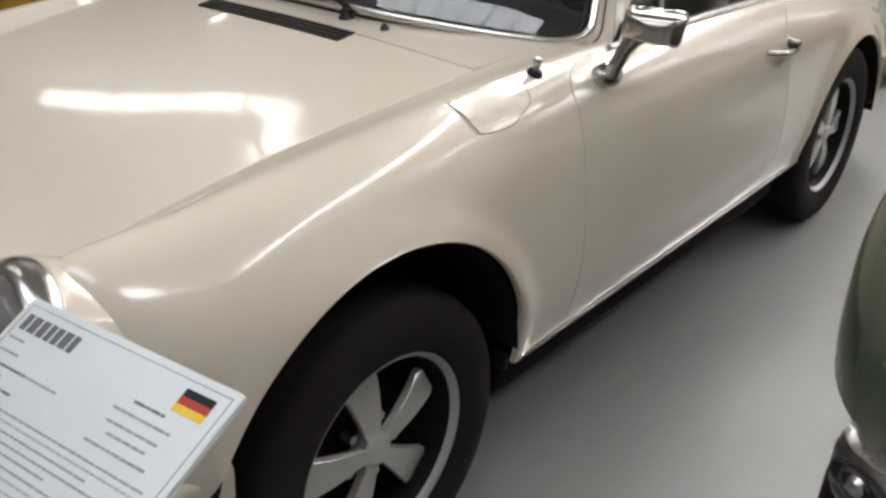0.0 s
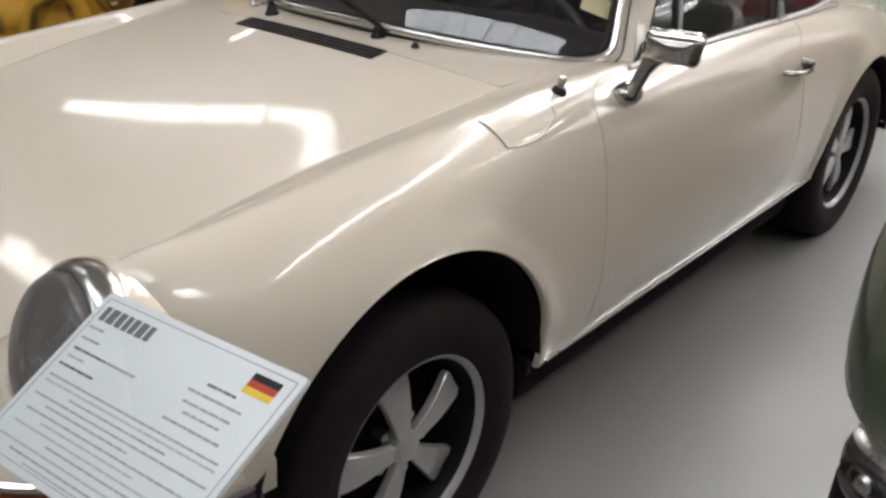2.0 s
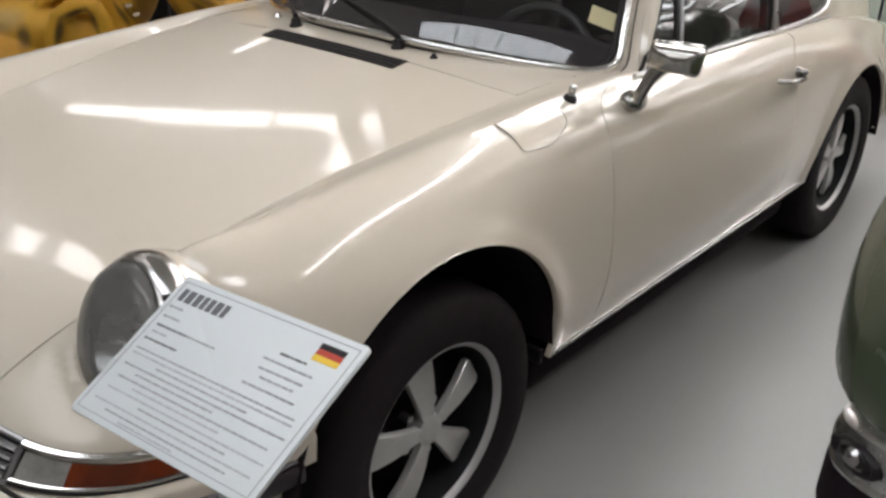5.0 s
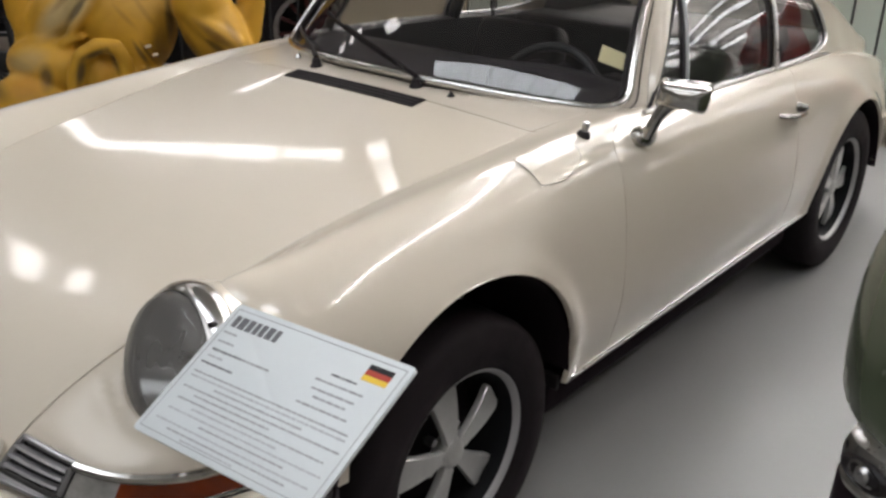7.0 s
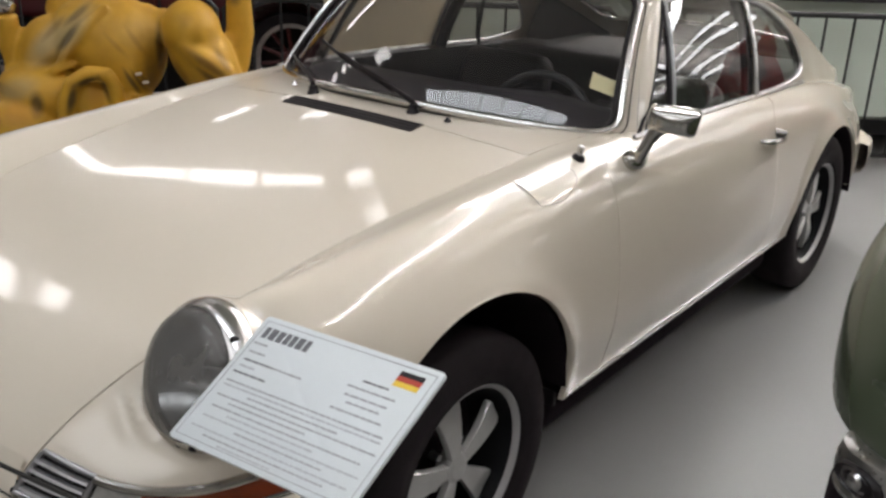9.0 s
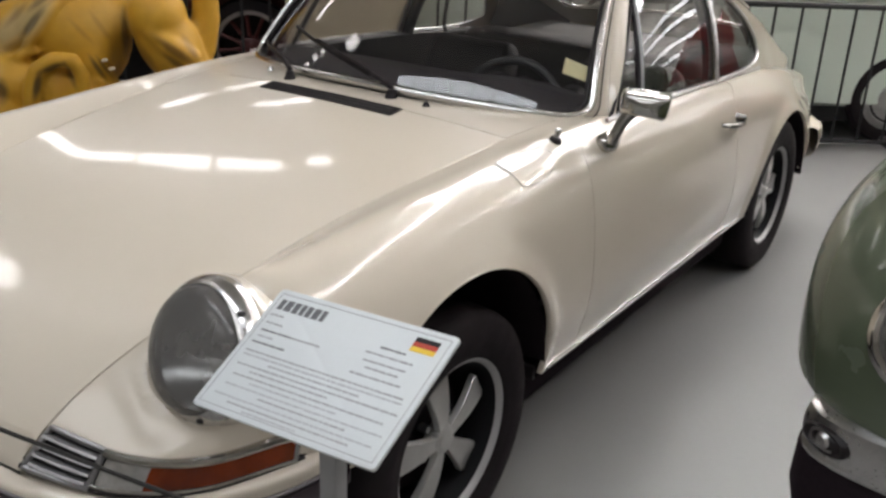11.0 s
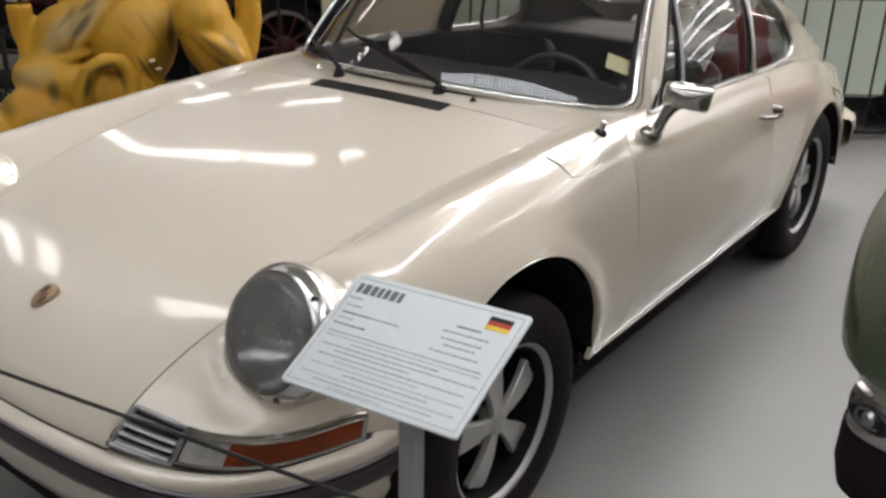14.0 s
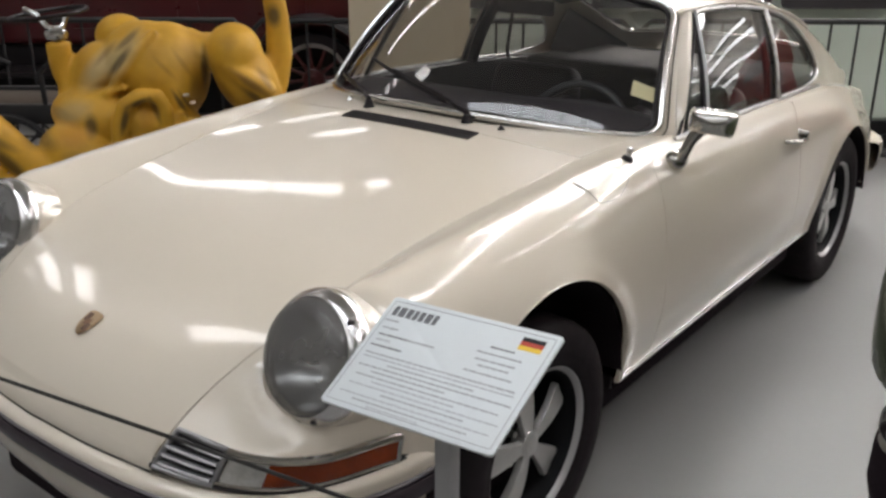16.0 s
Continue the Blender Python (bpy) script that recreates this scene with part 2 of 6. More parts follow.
def tube(path, radius, n=8, closed=False, flat=1.0, cap=True):
    """A round (or flattened) bar along a path of points."""
    pts = [Vector(p) for p in path]
    rows, prev = [], None
    m = len(pts)
    for i, p in enumerate(pts):
        a = pts[(i - 1) % m] if closed or i else p
        b = pts[(i + 1) % m] if closed or i < m - 1 else p
        d = (b - a).normalized()
        if prev is None:
            ref = Vector((0, 0, 1)) if abs(d.z) < 0.9 else Vector((1, 0, 0))
            side = d.cross(ref).normalized()
        else:
            side = (prev - d * prev.dot(d)).normalized()
        prev = side
        up = side.cross(d)
        r = radius[i] if isinstance(radius, (list, tuple)) else radius
        rows.append([p + side * (r * math.cos(2 * math.pi * k / n)) + up * (r * flat * math.sin(2 * math.pi * k / n)) for k in range(n)])
    bm = grid(rows, closed_u=closed, closed_v=True)
    if cap and not closed:
        bm.verts.ensure_lookup_table()
        for row in (0, m - 1):
            bm.faces.new([bm.verts[row * n + k] for k in range(n)])
    return bm


def curve_of(knots, samples):
    """Smooth values at the samples through knots of (s, values...), with tangents from the neighbours."""
    ks = np.array([k[0] for k in knots], float)
    vs = np.array([k[1:] for k in knots], float)
    d = np.gradient(vs, ks, axis=0, edge_order=1)
    s = np.clip(np.asarray(samples, float), ks[0], ks[-1])
    i = np.clip(np.searchsorted(ks, s, side="right") - 1, 0, len(ks) - 2)
    h = (ks[i + 1] - ks[i])[:, None]
    t = ((s - ks[i]) / h[:, 0])[:, None]
    return ((2 * t**3 - 3 * t**2 + 1) * vs[i] + (t**3 - 2 * t**2 + t) * h * d[i]
            + (-2 * t**3 + 3 * t**2) * vs[i + 1] + (t**3 - t**2) * h * d[i + 1])


def rounded(path, radius, n=6):
    """A closed polygon in the plane with its corners rounded."""
    out, m = [], len(path)
    for i in range(m):
        p, a, b = (Vector(path[j % m]) for j in (i, i - 1, i + 1))
        r = radius[i] if isinstance(radius, (list, tuple)) else radius
        u, v = (a - p), (b - p)
        ra = min(r, u.length * 0.48, v.length * 0.48)
        s, e = p + u.normalized() * ra, p + v.normalized() * ra
        for k in range(n + 1):
            t = k / n
            out.append((1 - t) ** 2 * s + 2 * t * (1 - t) * p + t * t * e)
    return out


def prism(outline, axis, lo, hi, bevel=0.0):
    """A plate of the given outline between two levels of an axis."""
    bm = bmesh.new()
    def at(p, h):
        return {"x": (h, p[0], p[1]), "y": (p[0], h, p[1]), "z": (p[0], p[1], h)}[axis]
    a = [bm.verts.new(at(p, lo)) for p in outline]
    b = [bm.verts.new(at(p, hi)) for p in outline]
    m = len(outline)
    bm.faces.new(a)
    top = bm.faces.new(b)
    for i in range(m):
        bm.faces.new((a[i], a[(i + 1) % m], b[(i + 1) % m], b[i]))
    if bevel:
        edges = list(top.edges)
        bmesh.ops.bevel(bm, geom=edges, offset=bevel, segments=2, affect="EDGES", profile=0.6)
    return bm

# ---------------------------------------------------------------- plan
HALL_TURN = 38
GREEN_AT = (2.107, 0.234, 0)
RAIL_U0, RAIL_V, RAIL_TOP = -5.385, 3.22, 0.855
PALE_U, PALE_V = 2.225, 3.38
VINT_AT, VINT_TURN = (-4.03, 2.12), 38
RIDE_AT, RIDE_TURN = (-1.74, 0.84, 0), 54
# rooflights: x, y, turn, pane length and width, count
# Rows at y -4.8, -0.2, 6, 7.9 and 11 are added fill, unseen.
ROOFLIGHTS = [(-8.305, 3.778, 28, 0.93, 0.36, 3, SOFT_PANE), (-6.50, 4.74, 28, 0.90, 0.24, 1, SOFT_PANE), (-5.72, 5.36, 52, 0.34, 0.20, 1, SOFT_PANE),
              (-6.95, -0.02, 18, 0.34, 0.56, 1, SOFT_PANE), (-7.70, -0.20, 18, 0.40, 0.58, 1, SOFT_PANE), (-8.8, -0.45, 18, 0.60, 0.60, 1, SOFT_PANE),
              (-4.75, -0.15, 38, 0.62, 0.66, 1, SOFT_PANE),
              (0.1, -1.88, 6, 0.66, 0.90, 7, SCREEN_PANE), (0.6, -4.8, 0, 1.5, 1.6, 4, DIM_FILL_PANE), (0.2, 7.9, 0, 1.2, 1.2, 4, FILL_PANE), (-1.0, 6.0, 0, 1.1, 1.1, 3, FILL_PANE), (4.7, -0.2, 90, 1.2, 1.1, 1, FILL_PANE),
              (0.9, 3.95, -25, 0.62, 0.16, 14), (4.5, 6.3, 80, 0.62, 0.07, 5), (7.0, 11.5, 0, 1.2, 1.2, 4, FILL_PANE), (3.5, 11.0, 0, 1.2, 1.2, 4),
              (-7.9, 6.95, 22, 0.95, 0.22, 1, SOFT_PANE), (-10.1, 8.3, 26, 1.0, 0.24, 1, SOFT_PANE), (-10.3, 7.0, 110, 1.2, 0.20, 1, SOFT_PANE)]
# tube lamps: x, y, turn, length
TUBES = [(0.6, 7.4, 0, 8.0)]


def ROPE_Y(x):
    return -0.9 + 0.165 * (x - 0.42)


def ROPE_Z(x):
    return 0.71 + 0.012 * (x - 0.42)


RED_AT = (1.9, 6.7, 0)
CART_AT = (-3.05, 0.75, 0)
PLANK = mat("weathered_plank", (0.06, 0.042, 0.028), 0.8, var=0.5, scale=9, fine=0.3, bump=0.4)
RED_PAINT = mat("red_car_paint", (0.24, 0.012, 0.012), 0.25, coat=0.5, var=0.15, scale=3)
ROPE = mat("black_cord", (0.014, 0.012, 0.010), 0.8, fine=0.4, fine_scale=400, bump=0.5, bump_scale=500)
BARRIER = mat("black_barrier_paint", (0.013, 0.0125, 0.013), 0.55, var=0.3, scale=12, fine=0.2, rough_var=0.1)
PALE = mat("pale_mint_paint", (0.60, 0.66, 0.58), 0.3, coat=0.4, var=0.1, scale=2.5, rough_var=0.06)
MAROON = mat("dark_red_coach_paint", (0.075, 0.008, 0.010), 0.3, coat=0.5, var=0.4, scale=4, rough_var=0.08)
RED_WOOD = mat("red_painted_wood", (0.075, 0.010, 0.010), 0.5, var=0.4, scale=16, fine=0.2, rough_var=0.1)
PALE_RIM = mat("worn_pale_rim", (0.30, 0.26, 0.24), 0.5, metal=0.3, var=0.5, scale=20)
BEIGE = mat("beige_panel", (0.60, 0.52, 0.38), 0.75, var=0.12, scale=1.5, fine=0.05, bump=0.1)
CEILING = mat("pale_ceiling_sheet", (0.52, 0.50, 0.46), 0.8, var=0.15, scale=0.8, fine=0.05)
YELLOW = mat("yellow_airbrushed_fibreglass", (0.57, 0.305, 0.018), 0.62, coat=0.0, var=0.50, scale=5.5, tint=(0.22, 0.105, 0.012), fine=0.10,
             fine_scale=30, bump=0.35, bump_scale=11, rough_var=0.08)
RIDE = Matrix.Translation(RIDE_AT) @ Matrix.Rotation(radians(RIDE_TURN), 4, "Z")


def airbrush(material, strokes):
    """Soft sprayed strokes, a few standing for shade in creases: each a long ellipsoid of paint between two points of
    the sculpture's own side view.
    """
    nt = material.node_tree
    p = nt.nodes["Principled BSDF"]
    co = nt.nodes.new("ShaderNodeTexCoord")
    for x0, z0, x1, z1, width, color, amount in strokes:
        a, b = Vector((x0, 0, z0)), Vector((x1, 0, z1))
        way = b - a
        tilt = -math.atan2(way.z, way.x)
        place = RIDE @ Matrix.Translation((a + b) / 2) @ Matrix.Rotation(tilt, 4, "Y")
        mp = nt.nodes.new("ShaderNodeMapping")
        mp.vector_type = "TEXTURE"
        mp.inputs["Location"].default_value = place.translation
        mp.inputs["Rotation"].default_value = place.to_euler()
        mp.inputs["Scale"].default_value = (way.length / 2 + width, 1.5, width)
        gr = nt.nodes.new("ShaderNodeTexGradient")
        gr.gradient_type = "SPHERICAL"
        rg = nt.nodes.new("ShaderNodeMapRange")
        rg.inputs["From Max"].default_value = 0.62
        rg.inputs["To Max"].default_value = amount
        mx = nt.nodes.new("ShaderNodeMix")
        mx.data_type = "RGBA"
        mx.inputs["B"].default_value = (*color, 1)
        old = p.inputs["Base Color"].links[0].from_socket
        nt.links.new(co.outputs["Object"], mp.inputs["Vector"])
        nt.links.new(mp.outputs["Vector"], gr.inputs["Vector"])
        nt.links.new(gr.outputs["Fac"], rg.inputs["Value"])
        nt.links.new(rg.outputs["Result"], mx.inputs["Factor"])
        nt.links.new(old, mx.inputs["A"])
        nt.links.new(mx.outputs["Result"], p.inputs["Base Color"])


SMOKE_SHADE, BONE, BROWN, AMBER_TINT = (0.050, 0.034, 0.016), (0.40, 0.31, 0.15), (0.16, 0.075, 0.010), (0.46, 0.20, 0.012)
# Strokes along the haunch crease and the leg gap paint in the shade there.
airbrush(YELLOW, [(-0.340, 0.790, -0.200, 0.930, 0.060, BONE, 0.80), (-0.240, 0.815, -0.110, 0.990, 0.050, BONE, 0.65), (-0.249, 0.815, -0.146, 0.940, 0.020, SMOKE_SHADE, 0.75), (-0.205, 0.925, -0.105, 1.005, 0.018, SMOKE_SHADE, 0.60),
                  (-0.30, 0.86, -0.21, 0.95, 0.016, BROWN, 0.45), (-0.33, 0.76, -0.22, 0.81, 0.024, SMOKE_SHADE, 0.35), (0.466, 1.02, 0.466, 1.065, 0.040, SMOKE_SHADE, 0.80),
                  (0.005, 0.760, 0.060, 0.650, 0.014, SMOKE_SHADE, 0.70), (0.032, 0.757, 0.085, 0.655, 0.012, SMOKE_SHADE, 0.60), (0.058, 0.745, 0.100, 0.665, 0.010, SMOKE_SHADE, 0.45),
                  (0.04, 0.905, 0.13, 0.88, 0.075, BONE, 0.22), (0.155, 0.93, 0.145, 0.72, 0.022, SMOKE_SHADE, 0.75), (0.12, 0.84, 0.10, 0.64, 0.040, BROWN, 0.60),
                  (-0.212, 0.60, -0.180, 0.71, 0.020, SMOKE_SHADE, 0.85), (-0.180, 0.71, -0.085, 0.745, 0.018, SMOKE_SHADE, 0.75), (-0.085, 0.745, -0.055, 0.64, 0.018, SMOKE_SHADE, 0.65), (-0.337, 0.60, -0.333, 0.655, 0.036, SMOKE_SHADE, 0.80),
                  (-0.11, 0.62, -0.10, 0.69, 0.045, AMBER_TINT, 0.5), (0.249, 0.850, 0.42, 0.72, 0.024, BROWN, 0.75), (0.30, 0.76, 0.40, 0.68, 0.020, SMOKE_SHADE, 0.50), (0.20, 0.80, 0.26, 0.66, 0.030, BROWN, 0.45), (0.372, 0.84, 0.43, 0.74, 0.018, BROWN, 0.55),
                  (-0.72, 0.58, -0.60, 0.43, 0.040, SMOKE_SHADE, 0.75), (-0.78, 0.66, -0.62, 0.56, 0.026, SMOKE_SHADE, 0.55), (-0.57, 0.60, -0.50, 0.57, 0.050, SMOKE_SHADE, 0.6), (-0.50, 0.69, -0.40, 0.66, 0.030, SMOKE_SHADE, 0.40),
                  (-0.46, 0.66, -0.36, 0.70, 0.06, BONE, 0.55), (-0.44, 0.60, -0.38, 0.60, 0.06, AMBER_TINT, 0.6), (-0.42, 0.50, -0.30, 0.44, 0.06, SMOKE_SHADE, 0.6), (0.02, 0.93, 0.10, 0.80, 0.014, BROWN, 0.30), (-0.06, 0.90, 0.03, 0.80, 0.014, BROWN, 0.30)])
TUBE_GLOW = glow_mat("tube_glow", (1.0, 0.96, 0.88), 13.0)


# ---------------------------------------------------------------- the ivory sports car
def feature(nose, rest):
    """A line along the body: knots of (s, x, y, z) round the nose, then of (y, x, z) behind it."""
    return [tuple(k) for k in nose] + [(y, x, y, z) for y, x, z in rest]


HOOD_MID = feature([(-0.85, 0, -0.815, 0.530), (-0.78, 0, -0.775, 0.592), (-0.68, 0, -0.68, 0.645), (-0.58, 0, -0.58, 0.687),
                    (-0.48, 0, -0.48, 0.723)], [(-0.35, 0, 0.763), (0, 0, 0.836), (0.2, 0, 0.8695), (0.4, 0, 0.899), (0.55, 0, 0.920), (0.70, 0, 0.930), (0.9, 0, 0.93)])
HOOD_HALF = feature([(-0.85, 0.21, -0.805, 0.530), (-0.78, 0.215, -0.765, 0.592), (-0.68, 0.225, -0.672, 0.645), (-0.58, 0.23, -0.576, 0.689),
                     (-0.48, 0.24, -0.478, 0.727)], [(-0.35, 0.25, 0.766), (0, 0.27, 0.8365), (0.2, 0.28, 0.868), (0.4, 0.29, 0.896), (0.55, 0.30, 0.915), (0.70, 0.30, 0.922), (0.9, 0.3, 0.92)])
HOOD_EDGE = feature([(-0.85, 0.384, -0.784, 0.526), (-0.78, 0.393, -0.739, 0.584), (-0.68, 0.412, -0.648, 0.643), (-0.58, 0.445, -0.568, 0.694),
                     (-0.48, 0.472, -0.473, 0.738)], [(-0.35, 0.490, 0.774), (0, 0.518, 0.838), (0.2, 0.543, 0.8635), (0.4, 0.56, 0.885), (0.55, 0.575, 0.897), (0.70, 0.59, 0.900), (0.9, 0.6, 0.895)])
CROWN = feature([(-0.85, 0.545, -0.722, 0.508), (-0.78, 0.556, -0.690, 0.562), (-0.68, 0.572, -0.620, 0.598), (-0.58, 0.583, -0.545, 0.702),
                 (-0.48, 0.590, -0.478, 0.823)], [(-0.35, 0.604, 0.841), (0, 0.634, 0.868), (0.4, 0.657, 0.890), (0.62, 0.672, 0.893), (0.9, 0.682, 0.893),
                 (1.2, 0.682, 0.888), (1.7, 0.674, 0.868), (2.2, 0.645, 0.832), (2.6, 0.606, 0.772), (2.95, 0.558, 0.695), (3.22, 0.48, 0.61)])
SHOULDER = feature([(-0.85, 0.645, -0.617, 0.500), (-0.78, 0.652, -0.600, 0.556), (-0.68, 0.666, -0.556, 0.610), (-0.58, 0.677, -0.508, 0.704),
                    (-0.48, 0.674, -0.455, 0.790)], [(-0.35, 0.690, 0.806), (0, 0.727, 0.822), (0.4, 0.735, 0.834), (0.62, 0.738, 0.826), (0.9, 0.745, 0.815),
                    (1.2, 0.748, 0.808), (1.7, 0.745, 0.792), (2.27, 0.742, 0.752), (2.6, 0.702, 0.695), (2.95, 0.640, 0.625), (3.22, 0.56, 0.555)])
FLANK = feature([(-0.85, 0.705, -0.452, 0.494), (-0.78, 0.710, -0.446, 0.550), (-0.68, 0.719, -0.436, 0.612), (-0.58, 0.733, -0.42, 0.655),
                 (-0.48, 0.745, -0.395, 0.682)], [(-0.35, 0.758, 0.70), (0, 0.785, 0.712), (0.4, 0.774, 0.70), (0.62, 0.772, 0.68), (0.9, 0.777, 0.665),
                 (1.2, 0.780, 0.655), (1.7, 0.776, 0.645), (2.0, 0.774, 0.640), (2.27, 0.782, 0.635), (2.6, 0.750, 0.60), (2.95, 0.680, 0.545), (3.22, 0.60, 0.50)])
WAIST = feature([(-0.85, 0.722, -0.405, 0.480), (-0.68, 0.735, -0.395, 0.52), (-0.48, 0.755, -0.37, 0.53)],
                [(-0.35, 0.768, 0.53), (0, 0.797, 0.53), (0.4, 0.784, 0.50), (0.62, 0.782, 0.485), (0.9, 0.784, 0.475), (1.2, 0.786, 0.47),
                 (1.7, 0.781, 0.47), (1.95, 0.776, 0.475), (2.27, 0.792, 0.48), (2.6, 0.770, 0.46), (2.95, 0.700, 0.43), (3.22, 0.63, 0.41)])
SILL = feature([(-0.85, 0.725, -0.39, 0.460), (-0.48, 0.757, -0.36, 0.46)],
               [(-0.35, 0.768, 0.44), (0, 0.785, 0.38), (0.4, 0.752, 0.325), (0.62, 0.75, 0.322), (1.2, 0.75, 0.322), (1.93, 0.752, 0.325),
                (2.27, 0.77, 0.35), (2.6, 0.755, 0.36), (2.95, 0.70, 0.36), (3.22, 0.61, 0.355)])
LINES = (HOOD_MID, HOOD_HALF, HOOD_EDGE, CROWN, SHOULDER, FLANK, WAIST, SILL)
HOOD_REAR, DOOR_FRONT, DOOR_REAR = 0.455, 0.572, 1.640
FRONT_ARCH, REAR_ARCH = (-0.008, 0.352, 0.382), (2.258, 0.318, 0.356)
AXLE_Z, WHEELBASE = 0.314, 2.271
SUB = 12
LAMP_AT, LAMP_TILT, LAMP_TOE = (0.583, -0.554, 0.7245), -22.5, -5.3


def lamp_pose(side):
    return Matrix.Translation((side * LAMP_AT[0], LAMP_AT[1], LAMP_AT[2])) @ Euler((radians(LAMP_TILT), 0, radians(LAMP_TOE * side)), "XYZ").to_matrix().to_4x4()


def cut_lamp(bm, side, r=0.1235):
    """Opens the skin for a headlamp; the lamp's collar covers the edge."""
    m = lamp_pose(side)
    inv = m.inverted()
    def local(p):
        q = inv @ p
        return q, math.hypot(q.x, q.z)
    def hole(q):
        """The opening is tighter where the skin stands before the lamp's rim."""
        return r - 0.0100 * max(0.0, min(1.0, -q.y / 0.012))
    def within(p):
        q, d = local(p)
        return d < hole(q) and abs(q.y) < 0.2
    bmesh.ops.delete(bm, geom=[f for f in bm.faces if all(within(v.co) for v in f.verts)], context="FACES")
    for v in bm.verts:
        if within(v.co):
            q, d = local(v.co)
            f = hole(q) / d
            q.x, q.z = q.x * f, q.z * f
            v.co = m @ q
    return bm



def smooth_rows(a, axis, rounds):
    for _ in range(rounds):
        b = np.moveaxis(a, axis, 0).copy()
        c = b.copy()
        c[1:-1] = 0.25 * b[:-2] + 0.5 * b[1:-1] + 0.25 * b[2:]
        a = np.moveaxis(c, 0, axis)
    return a


def shell(s0, s1, k0, k1, step=0.0125):
    """The body's skin between two stations and two feature lines, as an array of points."""
    n = max(2, int(round((s1 - s0) / step)))
    pad = 8
    s = np.r_[np.linspace(s0 - pad * step, s0, pad, endpoint=False), np.linspace(s0, s1, n + 1), np.linspace(s1, s1 + pad * step, pad + 1)[1:]]
    ctrl = np.stack([curve_of(line, s) for line in LINES], 1)
    u_knots = np.arange(len(LINES))
    u = np.arange(k0 * SUB, k1 * SUB + 1) / SUB
    out = np.empty((len(s), len(u), 3))
    flip = np.array([-1, 1, 1])
    for i in range(len(s)):
        out[i] = curve_of([(-1, *(ctrl[i, 1] * flip))] + [(k, *ctrl[i, k]) for k in u_knots], u)
    out = smooth_rows(out, 0, 14)
    out = out[pad:len(s) - pad]
    for (cy, cz, r), gain in ((FRONT_ARCH, 0.010), (REAR_ARCH, 0.010)):
        d = np.hypot(out[..., 1] - cy, out[..., 2] - cz)
        swell = gain * np.exp(-((np.maximum(0, d - r - 0.006) / 0.034) ** 2)) * (out[..., 0] > 0.62)
        out[..., 0] += swell
    return out


def even_arch(edges, cy, cz, r, rounds=60):
    """Spreads the points of a cut wheel arch evenly along its circle, so that the lip is fair."""
    near = {}
    for e in edges:
        a, b = e.verts
        near.setdefault(a, []).append(b)
        near.setdefault(b, []).append(a)
    start = next((v for v in near if len(near[v]) == 1), None)
    if start is None:
        return
    chain, prev = [start], None
    while True:
        step = [v for v in near[chain[-1]] if v is not prev]
        if not step or len(chain) > len(near):
            break
        prev = chain[-1]
        chain.append(step[0])
    state = np.array([(math.atan2(v.co.y - cy, v.co.z - cz), v.co.x) for v in chain])
    for _ in range(rounds):
        state[1:-1] = 0.5 * state[1:-1] + 0.25 * (state[2:] + state[:-2])
    for v, (t, x) in zip(chain, state):
        v.co = (x, cy + r * math.sin(t), cz + r * math.cos(t))


def skin(points, arches=(), rim=0.012, lamps=(), clip=None):
    """A panel of the skin with its edges turned in; wheel arches are cut out with a rolled lip."""
    bm = grid(points.tolist() if isinstance(points, np.ndarray) else points)
    if clip:
        bmesh.ops.delete(bm, geom=[f for f in bm.faces if clip(f.calc_center_median())], context="FACES")
    for side in lamps:
        cut_lamp(bm, side)
    rolled = set()
    for cy, cz, r in arches:
        def within(c):
            return math.hypot(c.y - cy, c.z - cz) < r and c.x > 0.6
        bmesh.ops.delete(bm, geom=[f for f in bm.faces if all(within(v.co) for v in f.verts)], context="FACES")
        for v in bm.verts:
            if within(v.co):
                d = Vector((v.co.y - cy, v.co.z - cz))
                d = d.normalized() * r
                v.co.y, v.co.z = cy + d.x, cz + d.y
        lip = [e for e in bm.edges if len(e.link_faces) == 1 and all(abs(math.hypot(v.co.y - cy, v.co.z - cz) - r) < 1e-4 for v in e.verts)]
        even_arch(lip, cy, cz, r)
        for width, shrink in ((0.004, 0.003), (0.009, 0.0)):
            got = bmesh.ops.extrude_edge_only(bm, edges=lip)["geom"]
            for v in (g for g in got if isinstance(g, bmesh.types.BMVert)):
                v.co.x -= width
                d = Vector((v.co.y - cy, v.co.z - cz))
                d = d.normalized() * (d.length - shrink)
                v.co.y, v.co.z = cy + d.x, cz + d.y
            lip = [g for g in got if isinstance(g, bmesh.types.BMEdge)]
        rolled.update(lip)
    if rim:
        bm.normal_update()
        border = [e for e in bm.edges if len(e.link_faces) == 1 and e not in rolled]
        inward = {}
        for e in border:
            for v in e.verts:
                inward[v] = v.normal.copy()
        got = bmesh.ops.extrude_edge_only(bm, edges=border)["geom"]
        fresh = [g for g in got if isinstance(g, bmesh.types.BMVert)]
        old = list(inward)
        tree = {tuple(round(c, 5) for c in v.co): v for v in old}
        centre = Vector((0, 1.0, 0.5))
        for v in fresh:
            n = inward[tree[tuple(round(c, 5) for c in v.co)]]
            if n.dot(v.co - centre) < 0:
                n = -n
            v.co -= n * rim
    return bm


def inset(points, gap):
    """Draws the panel's borders in by a gap, for a seam that one can see into."""
    a = np.array(points, float)
    for axis in (0, 1):
        b = np.moveaxis(a, axis, 0)
        for end, nxt in ((0, 1), (-1, -2)):
            d = b[nxt] - b[end]
            b[end] += d / np.maximum(np.linalg.norm(d, axis=-1, keepdims=True), 1e-6) * gap
    return a


